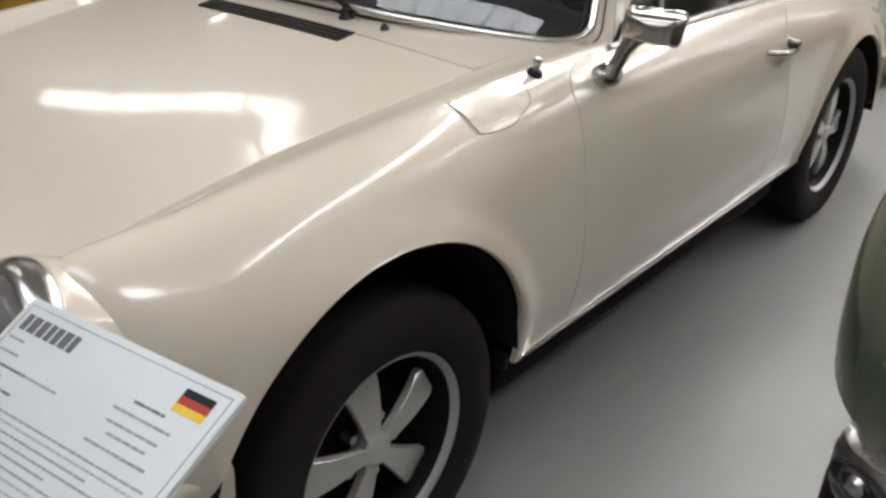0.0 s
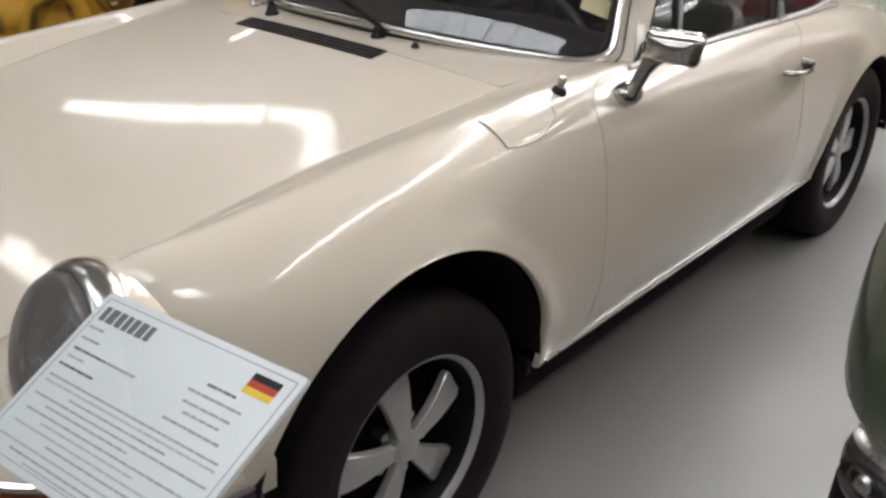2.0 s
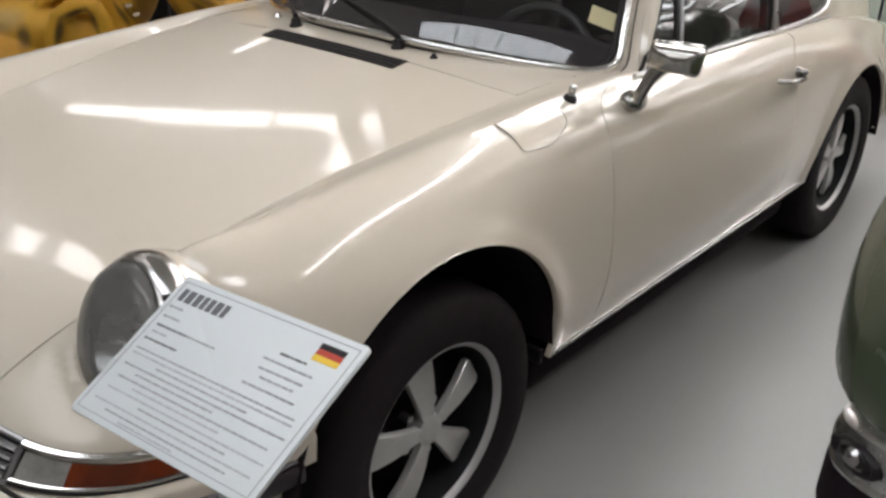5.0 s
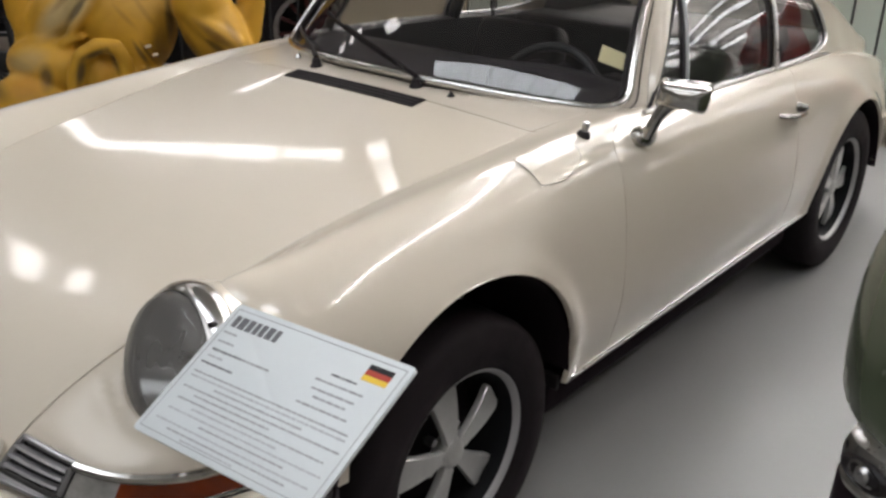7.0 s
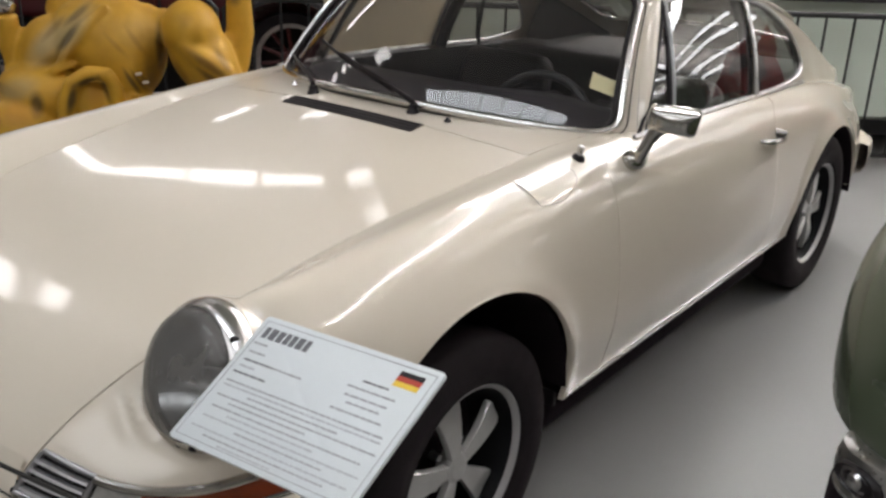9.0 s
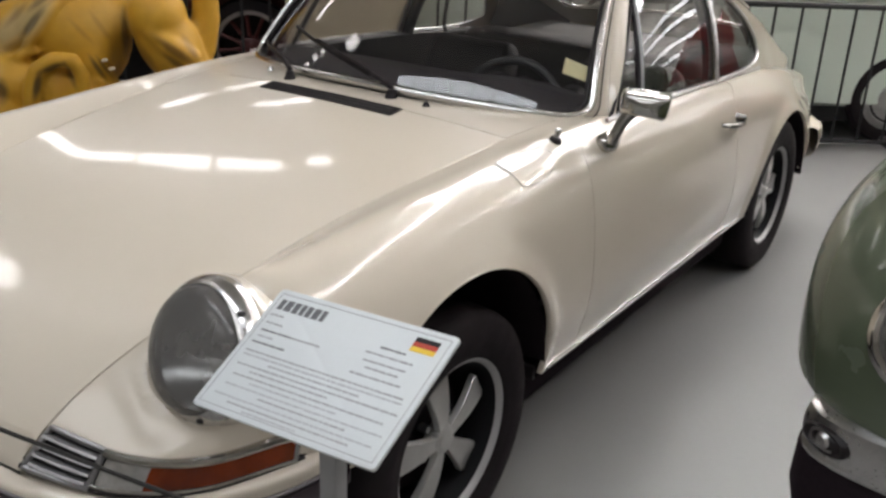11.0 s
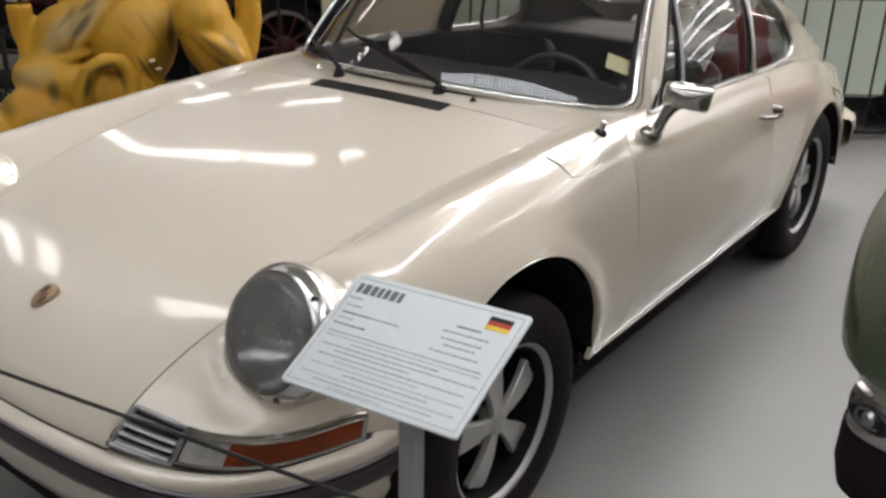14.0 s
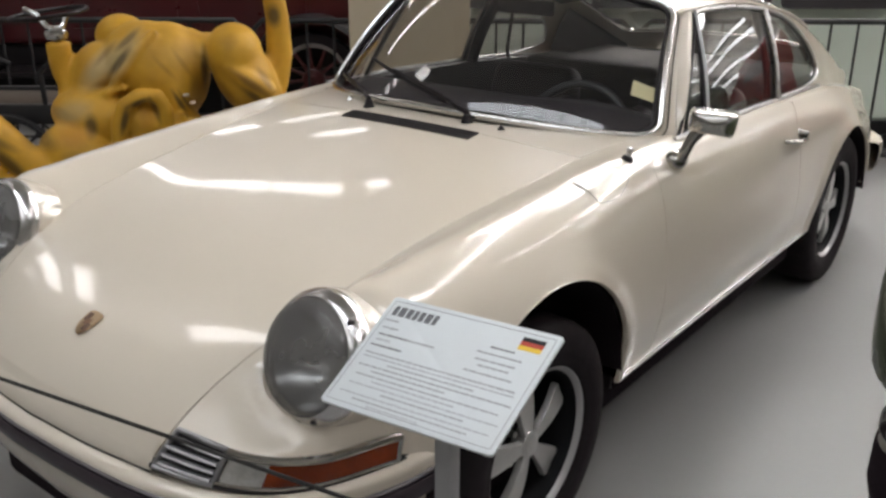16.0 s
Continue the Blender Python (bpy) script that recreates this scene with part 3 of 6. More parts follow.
def both(a, rounds=40):
    """Left half to whole width (the first column lies on the centre line), faired across and along."""
    flip = a[:, :0:-1].copy()
    flip[..., 0] *= -1
    return smooth_rows(smooth_rows(np.concatenate([flip, a], 1), 1, rounds), 0, rounds)


def fair_edge(a, rounds=40):
    """Fairs a fender along its hood edge as the hood itself is faired, so that the seam stays even."""
    fore = np.clip((0.48 - a[:, :1, 1:2]) / 0.15, 0, 1)
    w = np.exp(-(np.arange(a.shape[1]) / 9.0) ** 2)[None, :, None] * fore
    a = a * (1 - w) + smooth_rows(a, 0, rounds) * w
    w = np.exp(-(np.maximum(0, np.arange(a.shape[1]) - 12) / 7.0) ** 2)[None, :, None] * np.clip((a[:, :1, 1:2] + 0.46) / 0.2, 0, 1) * fore
    return a * (1 - w) + smooth_rows(a, 1, 24) * w


def seam_shift(k):
    """How far the door's front seam bends back towards the top."""
    return 0.088 * max(0.0, min(1.0, (3.85 - k) / 0.85)) ** 2.0


def restation(a, s0, s1, k0, front=0.0, rear=0.0):
    """Slides a panel's ends along the body, line by line."""
    s = np.linspace(s0, s1, a.shape[0])
    out = np.empty_like(a)
    for j in range(a.shape[1]):
        d = seam_shift(k0 + j / SUB)
        q = np.linspace(s0 + front * d, s1 - 0.088 * rear + rear * d, a.shape[0])
        for c in range(3):
            out[:, j, c] = np.interp(q, s, a[:, j, c])
    return out


def under_glass(c):
    """Behind the windscreen's foot."""
    return c.y > 0.538 + 0.235 * abs(c.x / 0.645) ** 2.4 + 0.022


def seat_lamp(points, sides=(1, -1)):
    """Draws the skin back round the headlamps, so that the rings stand proud of it."""
    a = np.array(points, float)
    for side in sides:
        m = lamp_pose(side)
        inv = m.inverted()
        for idx in np.ndindex(a.shape[:2]):
            p = a[idx]
            if abs(p[0] - side * LAMP_AT[0]) > 0.26 or p[1] > -0.3:
                continue
            q = inv @ Vector(p)
            d = math.hypot(q.x, q.z)
            if d < 0.160 and q.y < -0.032:
                w = min(1.0, max(0.0, (0.160 - d) / 0.030))
                w = w * w * (3 - 2 * w)
                q.y += (-0.032 - q.y) * w
                a[idx] = m @ q
    return a


def on_skin(y, k):
    """A point of the skin behind the nose and its outward normal; k counts feature lines."""
    ctrl = [curve_of(line, [y, y - 0.01, y + 0.01]) for line in LINES]
    def at(i, kk):
        return Vector(curve_of([(j, *ctrl[j][i]) for j in range(len(LINES))], [kk])[0])
    p = at(0, k)
    n = (at(2, k) - at(1, k)).cross(at(0, k + 0.03) - at(0, k - 0.03)).normalized()
    if n.dot(p - Vector((0, y, 0.3))) < 0:
        n = -n
    return p, n


def build_wheel(name):
    """A five-spoke forged wheel, facing +x, with its centre at the origin."""
    hub = new(name)
    hub.empty_display_size = 0.1
    R = 0.312
    tyre = lathe([(0.192, -0.075), (0.215, -0.092), (0.255, -0.100), (0.292, -0.092), (0.306, -0.076), (R, -0.055), (R + 0.001, 0.0), (R, 0.055),
                  (0.306, 0.074), (0.292, 0.085), (0.284, 0.0865), (0.278, 0.0890), (0.252, 0.0915), (0.232, 0.0895), (0.228, 0.0875), (0.213, 0.088), (0.203, 0.080), (0.192, 0.07)], 72)
    part("tyre", tyre, RUBBER, hub, "black worn rubber tyre", angle=50)
    part("rim", lathe([(0.196, 0.062), (0.2055, 0.074), (0.2045, 0.0785), (0.200, 0.0800), (0.1925, 0.0745), (0.1895, 0.066)], 72), RIM_LIP, hub,
         "grey anodised rim lip")
    part("wheel_barrel", lathe([(0.1900, 0.067), (0.187, 0.052), (0.182, 0.02), (0.172, -0.03), (0.170, -0.085), (0.20, -0.09)], 60), WHEEL_BLACK, hub, "black painted wheel barrel")
    part("brake_disc", lathe([(0.001, -0.02), (0.14, -0.02), (0.14, -0.035), (0.16, -0.04), (0.17, -0.06)], 48), UNDER, hub)
    # one blade: narrow at the hub, broad and blunt at its end, gently hollowed
    def blade():
        rows = []
        for i in range(15):
            t = i / 14
            r = 0.030 + 0.136 * t
            w = 0.0150 + 0.0265 * t
            if t > 0.90:
                w *= 1 - 0.30 * ((t - 0.90) / 0.10) ** 2
            face = 0.054 + 0.003 * math.sin(math.pi * t) - 0.010 * t * t
            row = []
            for lat, dep in ((-1.0, -0.016), (-1.0, -0.003), (-0.94, 0.0), (-0.5, -0.0010), (0, -0.0018), (0.5, -0.0010), (0.94, 0.0), (1.0, -0.003), (1.0, -0.016)):
                row.append((face + dep, lat * w, r))
            rows.append(row)
        bm = grid(rows)
        bm.verts.ensure_lookup_table()
        bm.faces.new([bm.verts[14 * 9 + k] for k in range(9)])
        return bm
    first = finish(blade(), "spoke", ALLOY, True, 35)
    for i in range(5):
        sp = new("spoke", first)
        sp.parent = hub
        sp.matrix_basis = pose(0, 0, 0, 72 * i + SPOKE_TURN, 0, 0)
        tagged(sp, "silver painted wheel spoke")
    part("hub_cap", lathe([(0.0005, 0.0605), (0.020, 0.0600), (0.025, 0.058), (0.028, 0.0555), (0.034, 0.054), (0.037, 0.048), (0.037, 0.02)], 40), ALLOY, hub, "silver hub cap")
    nut = lathe([(0.0005, 0.040), (0.009, 0.039), (0.0105, 0.036), (0.0105, 0.015)], 6)
    nm = finish(nut, "wheel_nut", DULL_CHROME)
    for i in range(5):
        a = radians(72 * i + 36 + SPOKE_TURN)
        o = new("wheel_nut", nm)
        o.parent = hub
        o.location = (0, -0.062 * math.sin(a), 0.062 * math.cos(a))
    return hub


SPOKE_TURN = 10


def build_headlamp(car, side):
    """A sloping round headlamp: chrome ring, fluted glass, silver bowl and bulb shield."""
    lamp = new("headlamp")
    lamp.parent = car
    tagged(lamp, "round headlamp with a chrome ring and dusty glass")
    lamp.matrix_basis = lamp_pose(side)
    ring = lathe([(0.1290, 0.060), (0.1318, 0.034), (0.1316, 0.022), (0.1290, 0.0120), (0.1220, 0.0020), (0.1160, -0.0045), (0.1125, -0.0060), (0.1105, -0.0030), (0.1100, 0.006)], 64, "y")
    part("ring", ring, RING_CHROME, lamp, "chrome headlamp ring")
    part("collar", lathe([(0.1312, 0.034), (0.1340, 0.036), (0.1348, 0.045), (0.1348, 0.07), (0.133, 0.11), (0.10, 0.14)], 64, "y"), CREAM, lamp, "ivory lamp collar")
    lens = []
    for i in range(19):
        a = math.pi / 2 * i / 18
        lens.append((0.0005 + 0.1100 * math.sin(a) ** 0.85, -0.001 - 0.042 * math.cos(a) ** 0.8))
    lens += [(0.1100, 0.004), (0.1040, 0.010)]
    part("lens", lathe(lens, 64, "y"), LENS, lamp, "dusty clear headlamp glass")
    bowl = [(0.0005 + 0.104 * t, 0.085 - 0.078 * t * t) for t in [i / 12 for i in range(13)]]
    part("reflector", lathe(bowl, 48, "y"), BOWL, lamp, "tarnished silver reflector")
    # ivory sleeve where the nose wraps round the lamp's lower inner side
    depth = curve_of([(182, 0.0), (200, -0.012), (212, -0.019), (240, -0.026), (256, -0.018), (272, -0.006), (284, 0.002)], range(182, 285, 6))[:, 0]
    rows = []
    for a, y in zip(range(182, 285, 6), depth):
        c, s = -math.cos(radians(a)), math.sin(radians(a))
        rows.append([(-side * rr * c, yy, rr * s) for rr, yy in ((0.128, y + 0.016), (0.1155, y + 0.003), (0.1130, y + 0.004), (0.1125, 0.012))])
    part("sleeve", grid(rows), CREAM, lamp, "ivory sleeve round the lamp")
    part("bulb", lathe([(0.0005, -0.004), (0.012, -0.002), (0.017, 0.01), (0.014, 0.03), (0.012, 0.07)], 24, "y"), DULL_CHROME, lamp)
    sc = finish(lathe([(0.0005, -0.0195), (0.0045, -0.0185), (0.006, -0.013), (0.006, -0.005)], 14, "y"), "screw", BLACK)
    for a in (48, -62):
        o = new("screw", sc)
        o.parent = lamp
        o.location = (side * 0.1215 * math.cos(radians(a)), 0.0165, 0.1215 * math.sin(radians(a)))
    return lamp


RING_CHROME = mat("hazy_chrome", (0.62, 0.61, 0.60), 0.24, metal=1.0, var=0.3, scale=22, rough_var=0.08)
LENS = dusty_glass("headlamp_glass", (0.70, 0.70, 0.69), (0.21, 0.20, 0.19), 0.48)
BOWL = mat("tarnished_reflector", (0.50, 0.50, 0.50), 0.22, metal=0.9, var=0.4, scale=30, rough_var=0.1)

car = thing("sports_car", (0, 0, 0), "ivory two-door sports car on grey floor, parked, glossy paint", "car")

# skin panels
hood = both(shell(-0.85, HOOD_REAR, 0, 2))
near = (hood[..., 1:2] < -0.42)
part("hood", skin(np.where(near, inset(hood, 0.0026), inset(hood, 0.0005)), lamps=(1, -1)), CREAM, car, "ivory front hood lid")
body = [skin(inset(both(shell(HOOD_REAR, 0.90, 0, 2)), 0.0012), rim=0.0, clip=under_glass)]
COWL_SIDE = shell(DOOR_FRONT + 0.086, 0.90, 2, 3)
for flip in (False, True):
    pieces = [skin(inset(seat_lamp(fair_edge(restation(shell(-0.85, DOOR_FRONT + 0.088, 2, 7), -0.85, DOOR_FRONT + 0.088, 2, rear=1)), (1,)), 0.0008), (FRONT_ARCH,), lamps=(1,)), skin(inset(shell(DOOR_REAR, 3.22, 3, 7), 0.0015), (REAR_ARCH,)), skin(COWL_SIDE, rim=0.0, clip=under_glass)]
    body += [mirrored(b) if flip else b for b in pieces]
for side in (1, -1):
    # Black tube laid below the seam to darken the open hood gap.
    edge = [Vector((side * p[0], p[1], p[2] - 0.008)) for p in hood[:, -1] if p[1] < -0.575]
    part("hood_gap_dark", tube(edge, 0.0045, 6), BLACK, car)
    edge = [Vector((side * (p[0] + 0.0042), p[1], p[2] - 0.0010)) for p in hood[:, -1] if -0.44 < p[1] < 0.40]
    part("fender_edge", tube(edge, 0.0034, 8), CREAM, car, "rolled fender edge beside the hood")
part("body", join(*body), CREAM, car, "ivory steel body with rounded fenders")
for side in (1, -1):
    d = skin(inset(restation(shell(DOOR_FRONT, DOOR_REAR, 3, 7), DOOR_FRONT, DOOR_REAR, 3, front=1), 0.0018))
    door = part("door", mirrored(d) if side < 0 else d, CREAM, car, "closed ivory door")

# wheels
front_wheel = build_wheel("wheel")
front_wheel.parent = car
tagged(front_wheel, "five-spoke silver and black wheel")
front_wheel.matrix_basis = pose(0.680, -0.004, AXLE_Z)
for x, y, turn in ((-0.680, 0, 180), (0.669, WHEELBASE, 0), (-0.669, WHEELBASE, 180)):
    w = copy_thing(front_wheel, pose(x, y, AXLE_Z, (-24 if y else 0) * (1 if turn == 0 else -1), 0, turn))
for side in (1, -1):
    build_headlamp(car, side)

def nose(s, k):
    """A point of the skin anywhere, by station and feature line, with its outward normal."""
    def at(ss, kk):
        ctrl = [curve_of(line, [ss])[0] for line in LINES]
        return Vector(curve_of([(j, *c) for j, c in enumerate(ctrl)], [kk])[0])
    p = at(s, k)
    n = (at(s + 0.01, k) - at(s - 0.01, k)).cross(at(s, k + 0.03) - at(s, k - 0.03)).normalized()
    if n.dot(p - Vector((0, 0.5, 0.5))) < 0:
        n = -n
    return p, n


# roof and glass lines: (y, centre height, rail half-width, rail height)
ROOF = [(1.0, 1.262, 0.530, 1.212), (1.2, 1.297, 0.548, 1.224), (1.4, 1.305, 0.556, 1.217), (1.75, 1.262, 0.556, 1.170), (2.05, 1.180, 0.545, 1.110),
        (2.4, 1.035, 0.545, 0.985), (2.8, 0.868, 0.535, 0.825), (3.05, 0.775, 0.515, 0.735), (3.22, 0.665, 0.48, 0.625)]


def roof_at(y, v):
    zc, xr, zr = curve_of(ROOF, [y])[0]
    back = 0.055 * v * v * math.exp(-max(0, y - 1.0) / 0.25)
    return Vector((xr * v, y + back, zc - (zc - zr) * abs(v) ** 2.6))


def belt_at(y):
    return Vector(curve_of(CROWN, [y])[0])


def side_at(y, h):
    """The side of the cabin: h is 0 at the belt line and 1 at the roof rail."""
    a, b = belt_at(y), roof_at(y, 1.0)
    b.y = y
    p = a.lerp(b, h)
    p.x += 0.018 * 4 * h * (1 - h)
    w = max(0.0, min(1.0, (y - 2.02) / 0.40))
    w = w * w * (3 - 2 * w)
    if w and 0 < h < 1:
        q = Vector((a.x + (b.x - a.x) * h, y, a.z + (b.z - a.z) * (3 - 2 * h) * h * h))
        p = p.lerp(q, w)
    return p


def screen_at(v, w):
    """The windscreen: v runs across, w from its foot to its head."""
    foot = Vector((0.645 * v, 0.538 + 0.235 * abs(v) ** 2.4, 0.926 - 0.044 * v * v))
    head = roof_at(1.0, v)
    p = foot.lerp(head, w)
    return p + Vector((0, -0.030, 0.028)) * (4 * w * (1 - w) * (1 - 0.5 * v * v))


def sheet(loop, rings, at):
    """A filled sheet inside a closed loop of the plane, laid on a surface."""
    c = sum((Vector(p) for p in loop), Vector((0, 0))) / len(loop)
    rows = [[at(*(c + (Vector(p) - c) * (r / rings))) for p in loop] for r in range(1, rings + 1)]
    bm = grid(rows, closed_v=True)
    mid = bm.verts.new(at(*c))
    bm.verts.ensure_lookup_table()
    n = len(loop)
    for i in range(n):
        bm.faces.new((mid, bm.verts[i], bm.verts[(i + 1) % n]))
    return bm


def band(loop_a, loop_b):
    """A closed strip between two loops of points of equal count."""
    return grid([loop_a, loop_b], closed_v=True)


def dense(loop, per=0.02):
    out = []
    for i, p in enumerate(loop):
        a, b = Vector(p), Vector(loop[(i + 1) % len(loop)])
        n = max(1, int((b - a).length / per))
        out += [a.lerp(b, k / n) for k in range(n)]
    return out


# roof, with the rear window's opening; pillars; engine lid
roof_rows = [1.0 + 0.03 * i for i in range(75)]
cols = [i / 20 for i in range(-20, 21)]
def rear_glass(y, v):
    return 2.02 < y < 2.62 and abs(v) < 0.84
rows = [[roof_at(y, v) for v in cols] for y in roof_rows]
bm = grid(rows)
gone = []
for f in bm.faces:
    c = f.calc_center_median()
    y = c.y
    xr = curve_of(ROOF, [y])[0][1]
    if rear_glass(y, c.x / xr):
        gone.append(f)
bmesh.ops.delete(bm, geom=gone, context="FACES")
part("roof", bm, CREAM, car, "ivory roof sweeping down to the tail")
part("headliner", grid([[p + Vector((0, 0, -0.022)) for p in row[1:-1]] for row in rows[1:38]]), LINING, car, "dark grey headliner")
loop = dense(rounded([(2.02, -0.84), (2.64, -0.84), (2.64, 0.84), (2.02, 0.84)], 0.10), 0.04)
part("rear_window", sheet(loop, 6, lambda y, v: roof_at(y, v) + Vector((0, 0, 0.004))), SIDE_GLASS, car, "rear window glass")
part("rear_window_trim", tube([roof_at(y, v) + Vector((0, 0, 0.005)) for y, v in loop], 0.008, 8, True), CHROME, car, "chrome rear window trim")

# engine lid grille and tail
for i in range(9):
    y = 2.70 + 0.028 * i
    part("lid_slat", tube([roof_at(y, v / 10) + Vector((0, 0, 0.006)) for v in range(-4, 5)], 0.006, 6), BLACK, car)
tail = []
for k in range(13):
    z = 0.64 - 0.022 * k
    w = 0.50 + 0.11 * math.sin(min(1.0, k / 6) * 1.4)
    tail.append([(w * v / 10, 3.20 + 0.045 * math.sin(k / 12 * math.pi) + 0.03 - 0.10 * abs(v / 10) ** 3, z) for v in range(-10, 11)])
part("tail_panel", grid(tail), CREAM, car, "ivory tail panel")

# windscreen
loop = dense(rounded([(-0.99, 0.0), (0.99, 0.0), (0.99, 1.0), (-0.99, 1.0)], 0.13, 8), 0.04)
part("windscreen", sheet(loop, 10, screen_at), SCREEN, car, "curved windscreen glass")
lift = Vector((0, -0.006, 0.006))
part("windscreen_trim", tube([screen_at(p[0] * 1.004, 0.5 + (p[1] - 0.5) * 1.006) + lift * 1.9 for p in loop], 0.0100, 10, True), TRIM_CHROME, car, "chrome windscreen trim")
part("windscreen_seal", tube([screen_at(p[0] * 0.978, 0.5 + (p[1] - 0.5) * 0.966) + lift * 0.9 for p in loop], 0.0075, 8, True), BLACK, car, "black rubber windscreen seal")
part("windscreen_gasket", tube([screen_at(p[0] * 1.026, 0.5 + (p[1] - 0.5) * 1.040) + lift * 0.5 for p in loop], 0.0018, 8, True), BLACK, car)
outer = []
for p in loop:
    v, w = p
    outer.append(screen_at(max(0.025 * w - 1.045, min(1.045 - 0.025 * w, v * 1.30)), max(-0.06, min(1.04, (w - 0.5) * 1.2 + 0.5))) + Vector((0, 0.006, -0.004)))
part("windscreen_frame", band([screen_at(*p) for p in loop], outer), CREAM, car, "ivory windscreen pillars and header")


# side glass
FRONT_LOW, FRONT_TOP, POST_LOW, POST_TOP, REAR_LOW, REAR_TOP, TIP = 0.790, 1.118, 0.988, 1.122, 1.590, 1.665, 2.160
HEAD = 0.945


def mirror_if(bm, side):
    return mirrored(bm) if side < 0 else bm


TIP_H = 0.34


def low_edge(y):
    t = max(0.0, (y - 1.625) / (TIP - 1.625))
    return 0.02 + (TIP_H - 0.02) * (1 - max(0.0, 1 - t**4.0) ** 0.55)


def quarter_loop():
    n = 26
    top = []
    for i in range(n + 1):
        t = i / n
        y = 1.695 + (TIP - 1.695) * t
        top.append((y, TIP_H + (HEAD - TIP_H) * (1 - t**2.6) ** 0.62))
    low = [(1.625 + (TIP - 1.625) * math.sin(t * math.pi / 2), low_edge(1.625 + (TIP - 1.625) * math.sin(t * math.pi / 2))) for t in [1 - i / 16 for i in range(1, 17)]]
    return [Vector(p) for p in top] + [Vector(p) for p in low]


for side in (1, -1):
    # A-pillar flank, from the screen's edge to the side glass
    rows = []
    for i in range(17):
        w = -0.02 + 1.04 * i / 16
        a = screen_at(1.045 - 0.025 * w, w) + Vector((0, 0.006, -0.004))
        y = FRONT_LOW + (FRONT_TOP - FRONT_LOW) * w * HEAD
        b = side_at(y + 0.02, max(0, min(1, w * 0.985)))
        rows.append([a, a.lerp(b, 0.35) + Vector((0.010, -0.004, 0)), a.lerp(b, 0.7) + Vector((0.008, 0, 0)), b])
    part("a_pillar", mirror_if(grid(rows), side), CREAM, car, "ivory windscreen pillar")
    # strip over the door glass
    rows = [[side_at(y, h) for h in (HEAD - 0.01, HEAD + 0.02, 1.0, 1.01)] for y in [FRONT_TOP - 0.07 + 0.02 * i for i in range(38)]]
    part("roof_rail", mirror_if(grid(rows), side), CREAM, car, "ivory roof rail")
    part("drip_rail", mirror_if(tube([side_at(y, 0.985) + Vector((0.006, 0, 0.0)) for y in [1.02 + 0.04 * i for i in range(31)]], 0.006, 6), side), CREAM, car)
    # rear flank with the quarter window cut out
    ql = quarter_loop()
    cc = sum(ql, Vector((0, 0))) / len(ql)
    bm = grid([[side_at(y, h / 24) for h in range(0, 25)] for y in [REAR_LOW - 0.01 + 0.016 * i for i in range(97)]])
    def inside_quarter(y, h):
        if not 1.62 < y < TIP:
            return False
        t = max(0.0, (y - 1.695) / (TIP - 1.695))
        return low_edge(y) < h < TIP_H + (HEAD - TIP_H) * (1 - t**2.6) ** 0.62 and y > 1.61 + 0.085 * h
    gone = []
    for i, f in enumerate(bm.faces):
        r, c = divmod(i, 24)
        y, h = REAR_LOW - 0.01 + 0.016 * (r + 0.5), (c + 0.5) / 24
        if inside_quarter(y, h) or (y < REAR_LOW + 0.08 * h and h < HEAD):
            gone.append(f)
    bmesh.ops.delete(bm, geom=gone, context="FACES")
    part("rear_pillar", mirror_if(bm, side), CREAM, car, "ivory rear pillar")
    part("quarter_window", mirror_if(sheet(ql, 5, lambda y, h: side_at(y, h) - Vector((0.004, 0, 0))), side), SIDE_GLASS, car, "rear quarter window glass")
    part("quarter_trim", mirror_if(tube([side_at(y, h) + Vector((0.003, 0, 0)) for y, h in ql], 0.0065, 8, True), side), DULL_CHROME, car, "chrome quarter window trim")
    # door glass, quarter light, posts
    dl = dense([(FRONT_LOW, 0.0), (REAR_LOW, 0.0), (REAR_TOP, HEAD), (FRONT_TOP, HEAD)], 0.03)
    part("door_window", mirror_if(sheet(dl, 6, lambda y, h: side_at(y, h) - Vector((0.004, 0, 0))), side), SIDE_GLASS, car, "door window glass")
    part("window_seal", mirror_if(tube([side_at(FRONT_LOW + 0.012 + (FRONT_TOP - FRONT_LOW) * i / 14, HEAD * i / 14) - Vector((0.003, 0, 0)) for i in range(15)], 0.0055, 8), side), BLACK, car)
    part("window_frame", mirror_if(tube([side_at(FRONT_TOP + (REAR_TOP - FRONT_TOP) * i / 24, HEAD) for i in range(25)], 0.0085, 8), side), DULL_CHROME, car, "chrome door window frame")
    part("quarter_light_post", mirror_if(tube([side_at(POST_LOW + (POST_TOP - POST_LOW) * i / 10, HEAD * i / 10) + Vector((0.002, 0, 0)) for i in range(11)], 0.0055, 8), side), STEEL, car, "dull chrome quarter light post")
    part("quarter_light_seal", mirror_if(tube([side_at(POST_LOW - 0.016 + (POST_TOP - POST_LOW) * i / 10, HEAD * i / 10) for i in range(11)], 0.006, 6), side), BLACK, car)
    part("window_post", mirror_if(tube([side_at(REAR_LOW + (REAR_TOP - REAR_LOW) * i / 10, HEAD * i / 10) + Vector((0.004, 0, 0)) for i in range(11)], 0.0125, 8, flat=0.7), side), DULL_CHROME, car, "chrome window post")
    part("belt_strip", mirror_if(tube([side_at(FRONT_LOW - 0.02 + (TIP - FRONT_LOW) * i / 40, 0.0) + Vector((0.004, 0, 0.004)) for i in range(41)], 0.0065, 6), side), DULL_CHROME, car, "chrome belt strip")
